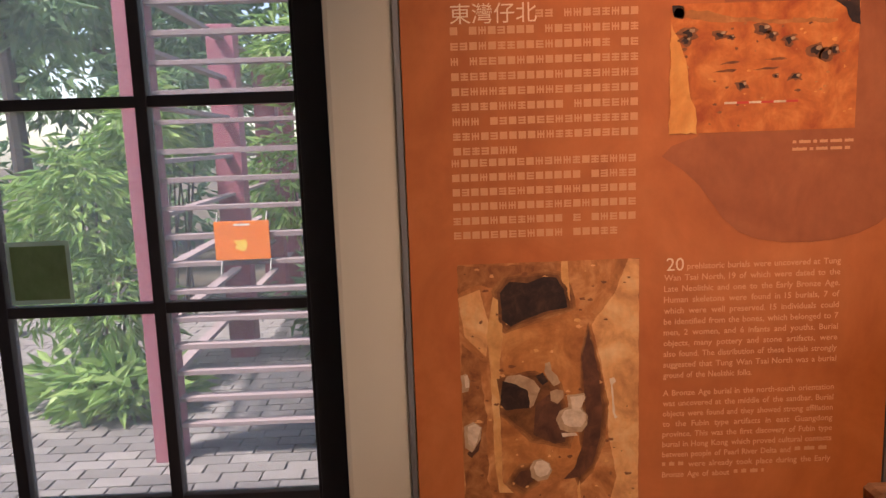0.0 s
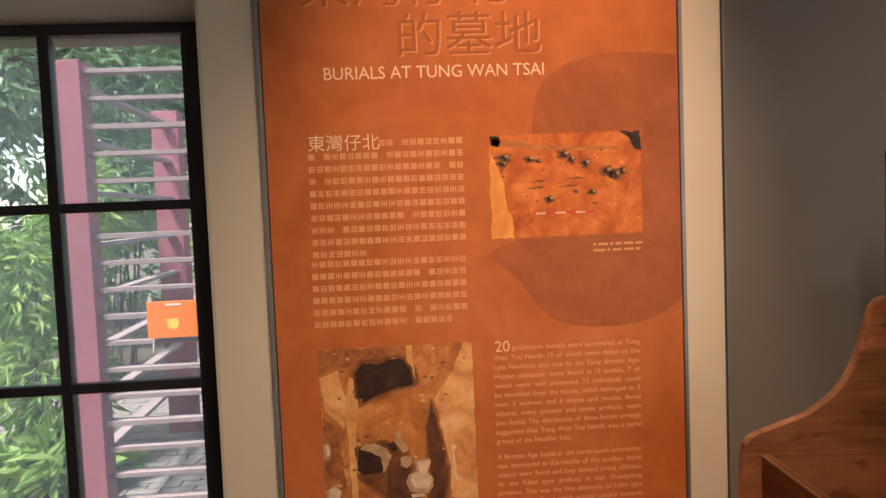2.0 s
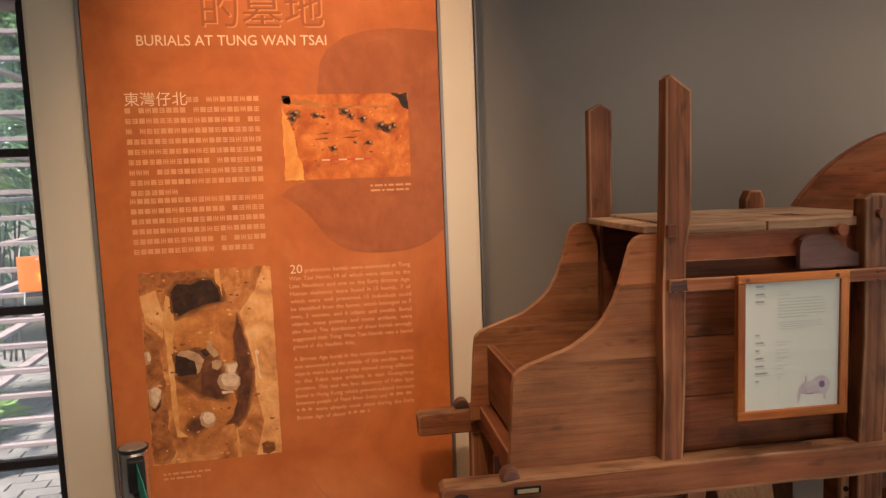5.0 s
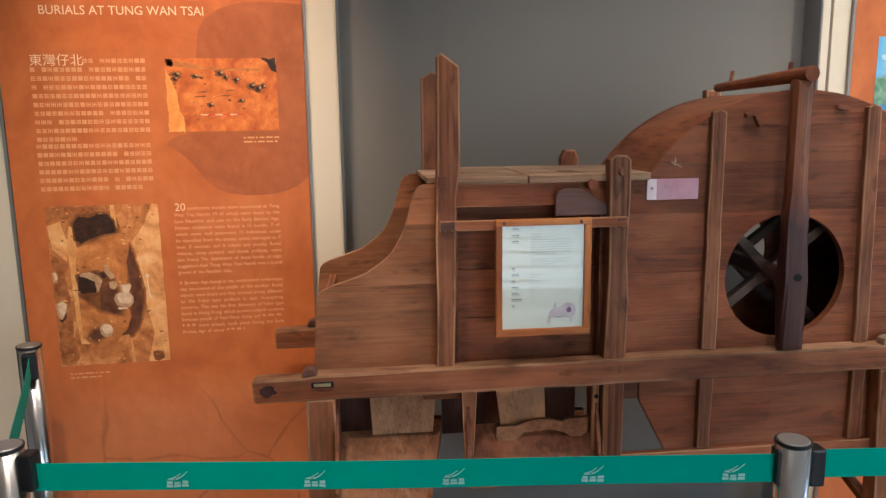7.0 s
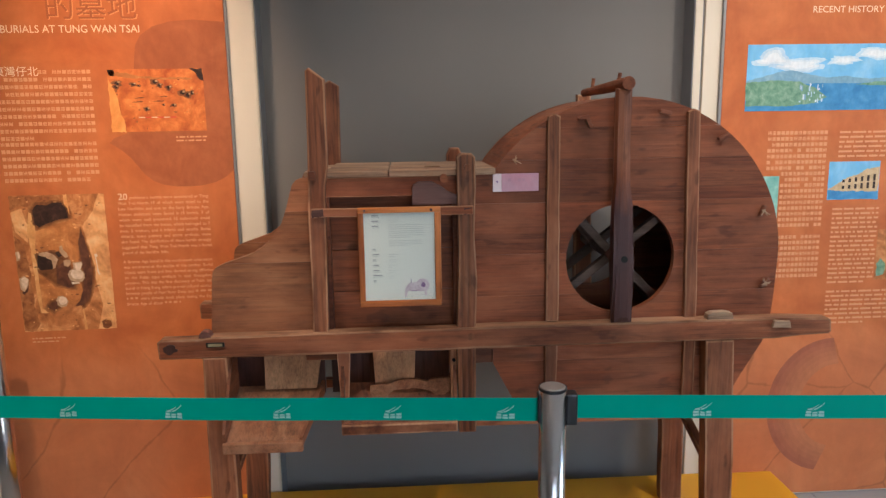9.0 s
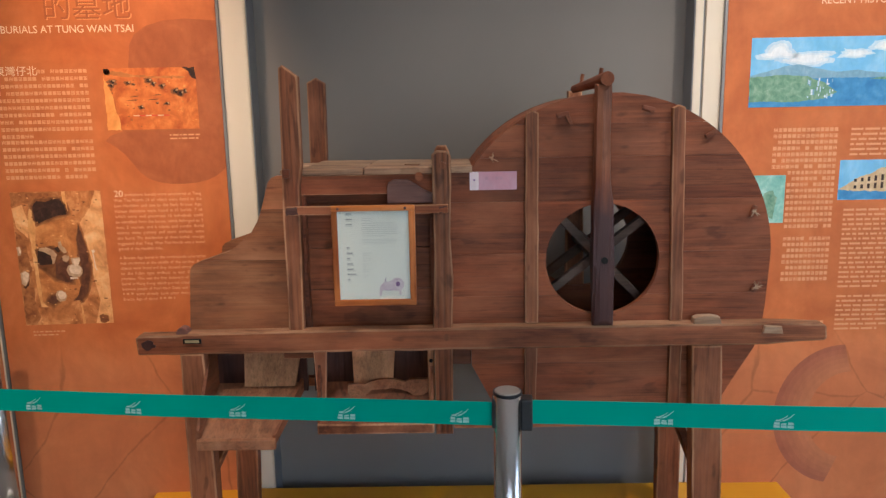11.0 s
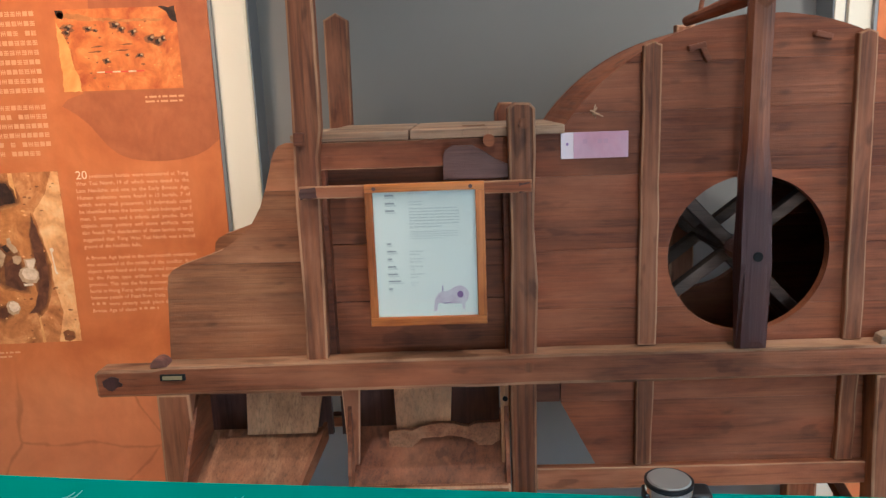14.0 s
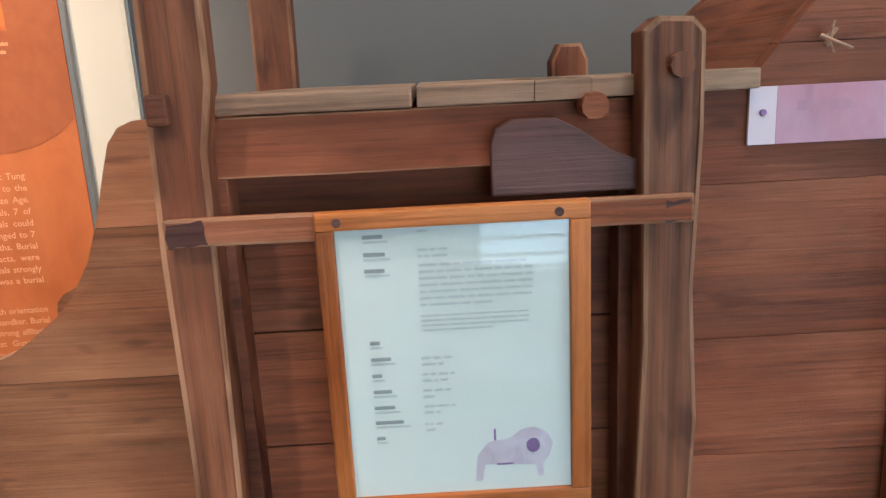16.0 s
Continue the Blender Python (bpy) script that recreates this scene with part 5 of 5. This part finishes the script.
part("wedge", prism([(0.642, 0.969), (0.728, 0.969), (0.722, 0.992), (0.70, 0.997), (0.66, 0.996), (0.646, 0.990)], -0.05, -0.02, 0.003), W_PALE, mill)
part("wedge", prism([(0.845, 0.945), (0.905, 0.942), (0.90, 0.965), (0.85, 0.968)], -0.064, -0.05, 0.003), W_PALE, mill)
part("peg_head", prism([(-0.884 + 0.019 * math.cos(a), 0.964 + 0.021 * math.sin(a)) for a in [math.pi * k / 10 for k in range(11)]], -0.05, -0.015, 0.004), W_GATE, mill)
part("peg_head", prism([(-0.905 + 0.019 * math.cos(a), 0.966 + 0.021 * math.sin(a)) for a in [math.pi * k / 10 for k in range(11)]], DEPTH + 0.030, DEPTH + 0.065, 0.004), W_GATE, mill)
for u in (-0.845, 0.80):
    part("cross_tie", box(u - 0.02, u + 0.02, 0.0, DEPTH + 0.03, 0.918, 0.952, 0.003), W_Y, mill)

# battens on the drum
for top, low, v in (((0.148, 0.186, 1.598), (0.146, 0.185, 0.974), 0), ((0.567, 0.606, 1.606), (0.584, 0.621, 0.974), 0), ((0.146, 0.185, 0.904), (0.146, 0.182, 0.694), 0), ((0.586, 0.622, 0.904), (0.586, 0.624, 0.694), 0)):
    bm = prism([(low[0], low[2]), (low[1], low[2]), (top[1], top[2]), ((top[0] + top[1]) / 2, top[2] + 0.008), (top[0], top[2])], -0.018, 0.0, 0.004)
    bmesh.ops.subdivide_edges(bm, edges=[e for e in bm.edges if e.calc_length() > 0.2], cuts=8)
    for q in bm.verts:
        q.co += 0.003 * noise.noise_vector(q.co * 11)
    part("batten", bm, W_Z, mill)
for x, z, a in ((0.255, 1.592, 0.2), (0.272, 1.578, -1.1), (0.502, 1.605, -0.25), (0.684, 1.530, 0.5), (0.818, 1.302, 1.2), (0.838, 1.075, 0.9)):
    bm = box(-0.018, 0.018, -0.014, 0.0, -0.006, 0.006, 0.003)
    bmesh.ops.transform(bm, matrix=Matrix.Translation((x, 0, z)) @ Matrix.Rotation(-a, 4, "Y"), verts=bm.verts)
    part("wedge", bm, W_INNER, mill)

rq = random.Random(4)
for x, z in ((0.050, 1.471), (0.818, 1.302), (0.838, 1.075)):
    bm = bmesh.new()
    for k in range(7):
        a = rq.uniform(0, 6.28)
        r = rq.uniform(0.010, 0.022)
        rod((x - 0.4 * r * math.cos(a), -0.014, z - 0.4 * r * math.sin(a)), (x + r * math.cos(a), -0.014 - rq.uniform(0, 0.012), z + r * math.sin(a)), 0.0022, 6, bm, 0.001)
    part("twine_knot", bm, W_PALE, mill, "frayed pale twine knot")

# crank bearing post and top cross-bar
crank = [(0.342, 0.974), (0.404, 0.974), (0.400, 1.16), (0.398, 1.33), (0.388, 1.40), (0.384, 1.52), (0.386, 1.675), (0.338, 1.675), (0.338, 1.40), (0.334, 1.33), (0.338, 1.16)]
part("bearing_post", prism(crank, -0.070, -0.024, 0.020), W_BEARING, mill, "bearing post with a soot-dark lower half")
part("axle_hole", rod((0.371, -0.0728, 1.174), (0.371, -0.06, 1.174), 0.0100, 14), BORE, mill, "black bored axle hole")
bm = rod((0.366, -0.080, 1.688), (0.352, DEPTH, 1.676), 0.0195, 12, None, 0.013)
part("top_bar", bm, W_Y, mill, "rough tapered log across the drum top")
for y in (0.02, 0.32):
    part("peg", rod((0.365, y, 1.69), (0.37, y, 1.722), 0.006, 8), W_Y, mill)
post([(0.338, 0.974), (0.404, 0.974), (0.386, 1.672), (0.338, 1.672)], DEPTH + 0.04, DEPTH + 0.075, "bearing_post")

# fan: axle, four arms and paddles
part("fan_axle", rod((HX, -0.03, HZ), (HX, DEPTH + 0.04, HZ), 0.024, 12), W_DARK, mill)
for k in range(4):
    a = radians(38 + 90 * k + (6 if k % 2 else 0))
    for v in (0.09, 0.29):
        part("fan_arm", stick((HX + 0.01 * math.cos(a), v, HZ + 0.01 * math.sin(a)), (HX + 0.42 * math.cos(a), v, HZ + 0.42 * math.sin(a)), 0.028, 0.026, 0.003), W_SPOKE, mill)
    bm = box(0.20, 0.44, 0.05, 0.33, -0.005, 0.005, 0.001)
    bmesh.ops.transform(bm, matrix=Matrix.Translation((HX, 0, HZ)) @ Matrix.Rotation(-a, 4, "Y"), verts=bm.verts)
    part("fan_paddle", bm, W_INNER, mill)

# spouts under the body
def board(corners, thick, mat, name):
    """A sloping board: four upper corners, drawn down by its thickness."""
    bm = bmesh.new()
    f = bm.faces.new([bm.verts.new(p) for p in corners])
    e = bmesh.ops.extrude_face_region(bm, geom=[f])
    for v in e["geom"]:
        if isinstance(v, bmesh.types.BMVert):
            v.co.z -= thick
    return part(name, bm, mat, mill)


def spout(left, right, lip, z_lip, lower, slat, low_right):
    """An open chute towards the room; left and right give its edges at the back and at the lip."""
    v_top, z_top = 0.05, 0.772
    def at(pair, v):
        k = (v_top - v) / (v_top - lip)
        return pair[0] + (pair[1] - pair[0]) * k
    tall = [(0.0, 0.902), (v_top, 0.902), (v_top, z_top - 0.03), (lip, z_lip - 0.014), (lip - 0.004, z_lip + 0.030)]
    rim = [(v_top, z_top + 0.012), (v_top, z_top - 0.03), (lip, z_lip - 0.014), (lip - 0.004, z_lip + 0.012)]
    for pair, s, ps in ((left, 1, tall), (right, -1, rim if low_right else tall)):
        bm = bmesh.new()
        f = bm.faces.new([bm.verts.new((at(pair, v), v, z)) for v, z in ps])
        r = bmesh.ops.extrude_face_region(bm, geom=[f])
        for v in r["geom"]:
            if isinstance(v, bmesh.types.BMVert):
                v.co.x += s * 0.009
        part("spout_side", bm, W_Y, mill)
    l0, l1, r0, r1 = at(left, lip) + 0.0095, at(left, v_top) + 0.0095, at(right, lip) - 0.0095, at(right, v_top) - 0.0095
    board(((l0, lip, z_lip), (r0, lip, z_lip), (r1, v_top, z_top), (l1, v_top, z_top)), 0.014, lower, "spout_board")
    # a steep pale board drops into the chute from above
    board(((slat[0], 0.035, 0.769), (slat[1], 0.035, 0.769), (slat[3], 0.10, 0.93), (slat[2], 0.10, 0.93)), 0.016, W_SLATE, "spout_slat")
    # dark board added to give the shade seen behind the chute
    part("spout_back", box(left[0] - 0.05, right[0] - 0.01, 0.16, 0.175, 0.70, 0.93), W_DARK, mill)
    part("spout_lip", box(left[1], right[1], lip - 0.014, lip + 0.004, z_lip - 0.030, z_lip + 0.003, 0.005), lower, mill)


spout((-0.825, -0.826), (-0.548, -0.594), -0.15, 0.674, W_SPOUT, (-0.732, -0.573, -0.742, -0.550), True)
spout((-0.485, -0.490), (-0.135, -0.133), -0.05, 0.674, W_Y, (-0.386, -0.264, -0.398, -0.254), False)
part("spout_stile", prism([(-0.490, 0.650), (-0.472, 0.650), (-0.458, 0.902), (-0.500, 0.902)], -0.014, 0.0, 0.003), W_Z, mill)
part("drilled_strip", box(-0.150, -0.131, -0.016, -0.004, 0.650, 0.902, 0.002, None, 8, 0.001), W_SLATE, mill, "rubbed strip with small peg holes")
part("broken_board", prism(ragged([(-0.405, 0.738), (-0.352, 0.735), (-0.330, 0.757), (-0.262, 0.762), (-0.222, 0.752), (-0.200, 0.737), (-0.168, 0.735), (-0.152, 0.748), (-0.150, 0.792), (-0.208, 0.790), (-0.222, 0.781), (-0.250, 0.790), (-0.300, 0.793), (-0.330, 0.784), (-0.345, 0.775), (-0.402, 0.776)], 0.0025, 0.008), 0.012, 0.024), W_SPOUT, mill, "splintered old board in the chute")
part("spout_peg", rod((-0.140, -0.019, 0.86), (-0.140, -0.008, 0.86), 0.006, 8), BORE, mill)
for k in range(4):
    part("spout_peg", rod((-0.140, -0.018, 0.70 + 0.035 * k), (-0.140, -0.008, 0.70 + 0.035 * k), 0.003, 8), BORE, mill)
part("spout_rail", box(-0.60, -0.49, 0.02, 0.05, 0.86, 0.905, 0.003), W_X, mill)
part("cross_tie", box(-0.60, -0.10, 0.20, 0.23, 0.70, 0.73, 0.003), W_X, mill)

# legs and braces
def leg(top, low, v0, v1):
    pts = [(low[0], LOW), (low[1], LOW), ((low[1] + top[1]) / 2 + 0.004, 0.5), (top[1], 0.905), (top[0], 0.905), ((low[0] + top[0]) / 2 + 0.003, 0.5)]
    bm = prism(pts, v0, v1, 0.006)
    bmesh.ops.subdivide_edges(bm, edges=[e for e in bm.edges if e.calc_length() > 0.2], cuts=6)
    for q in bm.verts:
        if q.co.z > LOW + 0.02:
            q.co += 0.003 * noise.noise_vector(q.co * 6)
    part("leg", bm, W_Z, mill)


leg((-0.896, -0.823), (-0.908, -0.818), -0.05, 0.0)
leg((0.641, 0.733), (0.672, 0.758), -0.05, 0.0)
leg((-0.885, -0.80), (-0.905, -0.822), DEPTH + 0.025, DEPTH + 0.07)
leg((0.670, 0.752), (0.690, 0.774), DEPTH + 0.025, DEPTH + 0.07)
part("brace", stick((-0.84, 0.0, 0.50), (-0.80, DEPTH + 0.02, 0.66), 0.03, 0.025), W_Y, mill)
part("brace", stick((0.695, 0.0, 0.47), (0.70, DEPTH + 0.02, 0.60), 0.03, 0.025), W_Y, mill)

# ---- things on the machine ----
note = thing("framed_notice", MZ @ pose(0, 0, 0), "white printed notice behind glass in a varnished orange wooden frame", "frame")
fx0, fx1, fz0, fz1, fy = -0.418, -0.176, 1.048, 1.345, -0.064
for x0, x1, z0, z1 in ((fx0, fx1, fz1 - 0.0165, fz1), (fx0, fx1, fz0, fz0 + 0.0185), (fx0, fx0 + 0.0165, fz0 + 0.0185, fz1 - 0.0165), (fx1 - 0.0185, fx1, fz0 + 0.0185, fz1 - 0.0165)):
    part("frame_bar", box(x0, x1, fy, fy + 0.014, z0, z1, 0.002), W_FRAME if x1 - x0 > 0.1 else W_FRAME_Z, note)
part("paper", box(fx0 + 0.014, fx1 - 0.016, fy + 0.006, fy + 0.012, fz0 + 0.016, fz1 - 0.014), PAPER, note)
gp = part("glass_pane", box(fx0 + 0.015, fx1 - 0.017, fy + 0.0030, fy + 0.0045, fz0 + 0.017, fz1 - 0.015), GLASS, note)
gp.visible_shadow = False
for x in (fx0 + 0.020, fx1 - 0.028):
    part("screw", rod((x, fy - 0.002, fz1 - 0.009), (x, fy + 0.004, fz1 - 0.009), 0.0042, 10), W_GATE, note)
rg = random.Random(11)
yt = fy + 0.0054
px, pz = fx0 + 0.0165, fz1 - 0.0165


def note_lines(x, z, w, n, step, tall, mat):
    word_lines(px + x, px + x + w, pz - z, step, n, rg.uniform(0.5, 1.0), rg, note, yt, tall, mat)


for x, z, w in ((0.024, 0.006, 0.018), (0.024, 0.022, 0.019), (0.024, 0.037, 0.018), (0.024, 0.105, 0.009), (0.024, 0.121, 0.018), (0.024, 0.137, 0.009), (0.024, 0.153, 0.017), (0.024, 0.169, 0.019), (0.024, 0.184, 0.026), (0.024, 0.2, 0.008)):
    part("text_line", flat(rect(px + x, px + x + w, pz - z - 0.0035, pz - z), yt), PAPER_INK, note)
    part("text_line", flat(rect(px + x, px + x + w * 1.25, pz - z - 0.0075, pz - z - 0.0052), yt), PAPER_FAINT, note)
note_lines(0.072, 0.003, 0.02, 1, 0.006, 0.4, PAPER_FAINT)
note_lines(0.072, 0.020, 0.03, 2, 0.006, 0.4, PAPER_FAINT)
note_lines(0.072, 0.034, 0.102, 7, 0.0062, 0.42, PAPER_FAINT)
note_lines(0.072, 0.082, 0.098, 4, 0.0046, 0.4, PAPER_FAINT)
for z, w in ((0.122, 0.028), (0.138, 0.03), (0.154, 0.026), (0.17, 0.03), (0.188, 0.017)):
    note_lines(0.070, z, w, 2, 0.0062, 0.45, PAPER_FAINT)
# small faded picture of the machine on the notice
sk = part("picture", flat([(px + 0.115, pz - 0.252), (px + 0.118, pz - 0.225), (px + 0.128, pz - 0.212), (px + 0.150, pz - 0.208), (px + 0.160, pz - 0.200), (px + 0.172, pz - 0.198), (px + 0.184, pz - 0.204), (px + 0.190, pz - 0.216), (px + 0.187, pz - 0.228), (px + 0.180, pz - 0.237), (px + 0.181, pz - 0.25), (px + 0.176, pz - 0.25), (px + 0.173, pz - 0.237), (px + 0.125, pz - 0.235), (px + 0.122, pz - 0.252)], yt), ROSE, note)
part("picture_wheel", flat(blob(px + 0.171, pz - 0.217, 0.0065, 0.0075, 14, 0.05), yt - 0.0003), PLUM, sk)
part("picture_line", flat(rect(px + 0.134, px + 0.136, pz - 0.210, pz - 0.198), yt - 0.0003), PLUM, sk)
part("picture_line", flat(rect(px + 0.136, px + 0.152, pz - 0.236, pz - 0.234), yt - 0.0003), PLUM, sk)

tag = thing("paper_tag", MZ @ pose(0, 0, 0), "faded pink card tag with a pale end pinned to the planks", "tag")
part("card", box(0.011, 0.123, -0.005, -0.001, 1.378, 1.4315, 0.0005), TAG, tag)
part("pale_end", box(-0.015, 0.011, -0.005, -0.001, 1.378, 1.4315, 0.0005), TAG_PALE, tag)
for x in (0.03, 0.06, 0.072):
    part("printed_mark", flat(rect(x, x + 0.009, 1.408, 1.417), -0.0058), TAG_INK, tag)
part("pin", rod((-0.002, -0.0075, 1.408), (-0.002, -0.004, 1.408), 0.003, 8), PLUM, tag)

# ---- belt barriers ----
def stanchion(x, y, turn):
    s = thing("belt_stanchion", pose(x, y, 0, 0, 0, turn), "brushed steel belt barrier post with a black clip", "barrier post", "belt barrier posts")
    r = 0.0315
    part("tube", rod((0, 0, 0.02), (0, 0, 0.984), r, 40), STEEL, s, "", True)
    part("cap_ring", rod((0, 0, 0.982), (0, 0, 0.9875), r + 0.0012, 40), BLACK, s)
    part("cap", rod((0, 0, 0.9875), (0, 0, 0.9895), r - 0.0022, 40, None, r - 0.004), CAP, s)
    part("foot", rod((0, 0, 0.0), (0, 0, 0.012), 0.165, 40, None, 0.16), STEEL, s)
    part("foot_dome", rod((0, 0, 0.012), (0, 0, 0.035), 0.15, 40, None, 0.04), STEEL, s)
    part("belt_clip", box(r - 0.004, r + 0.024, -0.018, 0.018, 0.900, 0.974, 0.005), BLACK, s, "black plastic belt clip")
    part("belt_outlet", box(-r - 0.003, -r + 0.006, -0.014, 0.014, 0.904, 0.972, 0.002), BLACK, s)
    return s


POSTS = [(0.089, 1.118), (0.305, 0.428), (1.768, 0.176), (3.32, -0.03)]
for i, (x, y) in enumerate(POSTS):
    a = POSTS[min(i + 1, 3)] if i < 3 else POSTS[3]
    b = POSTS[i] if i < 3 else POSTS[2]
    stanchion(x, y, math.degrees(math.atan2(a[1] - b[1], a[0] - b[0])))


def belt(p, q, first, step, low=0.0, high=0.0):
    p, q = Vector((*p, 0)), Vector((*q, 0))
    way = (q - p).normalized()
    length = (q - p).length
    s = thing("barrier_belt", Matrix.Translation(p) @ Matrix.Rotation(math.atan2(way.y, way.x), 4, "Z"), "green woven barrier belt with pale printed marks", "barrier belt", "barrier belts")
    n = 40
    sag = lambda x: low + (high - low) * x / length - 0.003 * (1 - ((2 * x / length) - 1) ** 2)
    bm = bmesh.new()
    rows = []
    for i in range(n + 1):
        x = 0.050 + (length - 0.082) * i / n
        y = 0.002 * math.sin(x * 7)
        rows.append([bm.verts.new((x, y + dy, z + sag(x))) for dy, z in ((-0.0008, 0.911), (-0.0008, 0.967), (0.0008, 0.967), (0.0008, 0.911))])
    for a, b in zip(rows, rows[1:]):
        for i in range(4):
            bm.faces.new((a[i], a[(i + 1) % 4], b[(i + 1) % 4], b[i]))
    part("webbing", bm, BELT, s)
    x = first
    while x < length - 0.1:
        zz = 0.917 + sag(x)
        yy = 0.002 * math.sin(x * 7) - 0.0022
        bm = bmesh.new()
        for k in range(3):   # three square characters as plain bars
            c = x - 0.021 + 0.0145 * k
            flat(ragged(rect(c, c + 0.0125, zz, zz + 0.0055), 0.0012, 0.003), yy, bm)
            flat(ragged(rect(c + 0.001, c + 0.012, zz + 0.0065, zz + 0.0125 - 0.002 * (k == 1)), 0.0012, 0.003), yy, bm)
        for r, h in ((-0.006, 0.013), (0.007, 0.017)):   # two curling crests over them
            q = [(x + r - 0.010 + 0.0040 * k, zz + 0.015 + h * (k / 6) ** 1.6) for k in range(7)]
            for k, ((x0, z0), (x1, z1)) in enumerate(zip(q, q[1:])):
                w0, w1 = 0.0034 - 0.0004 * k, 0.0030 - 0.0004 * k
                flat([(x0, z0), (x1, z1), (x1 - 0.001, z1 + w1), (x0 - 0.001, z0 + w0)], yy, bm)
        flat(ragged([(x - 0.020, zz + 0.0150), (x - 0.004, zz + 0.0145), (x - 0.010, zz + 0.019)], 0.0008, 0.003), yy, bm)
        tagged(part("printed_mark", bm, MARK, s), kind="stuff")
        x += step


belt(POSTS[0], POSTS[1], 0.3, 0.26)
belt(POSTS[1], POSTS[2], 0.323, 0.2632, -0.016, -0.006)
belt(POSTS[2], POSTS[3], 0.343, 0.2535)

# ---- floor tiles and paving, piece by piece ----
floor_ob = bpy.data.objects["floor"]
me = None
for i in range(10):
    for j in range(6):
        if me is None:
            o = part("tile", box(0.002, 0.598, 0.002, 0.598, -0.012, 0.0, 0.001), FLOOR_M, floor_ob)
            me = o.data
        else:
            o = new("tile", me)
            o.parent = floor_ob
        o.location = (-1.0 + 0.6 * i, -2.2 + 0.6 * j, 0)

pave = structure("pavement", box(-4.2, 1.4, 1.80, 7.2, -0.03, -0.018), JOINT, "grey concrete block paving outside the window", "paving")
rng = random.Random(2)
me = None
spots = []
for j in range(17):
    for i in range(16):
        spots.append((-2.75 + 0.202 * i + (0.101 if j % 2 else 0), 2.45 + 0.102 * j))
for k, (x, y) in enumerate(spots):
    if me is None:
        o = part("paver", box(0, 0.192, 0, 0.094, -0.03, 0.0, 0.004), PAVER, pave)
        me = o.data
    else:
        o = new("paver", me)
        o.parent = pave
    o.location = (x, y, rng.uniform(-0.004, 0.001))
    o.rotation_euler = (rng.uniform(-0.012, 0.012), rng.uniform(-0.012, 0.012), rng.uniform(-0.01, 0.01))
bm = bmesh.new()
for j in range(52):
    for i in range(27):
        x, y = -4.15 + 0.202 * i + (0.101 if j % 2 else 0), 1.83 + 0.102 * j
        if -2.8 < x < 0.45 and 2.40 < y < 4.15:
            continue
        z = rng.uniform(-0.004, 0.0)
        vs = [bm.verts.new((x + a, y + b, c)) for c in (-0.02, z) for a, b in ((0, 0), (0.192, 0), (0.192, 0.094), (0, 0.094))]
        bm.faces.new(vs[4:])
        for i2 in range(4):
            bm.faces.new((vs[i2], vs[(i2 + 1) % 4], vs[4 + (i2 + 1) % 4], vs[4 + i2]))
rest = part("pavers", bm, PAVER, pave)
tagged(rest, "grey concrete paving blocks", "", "", "stuff")
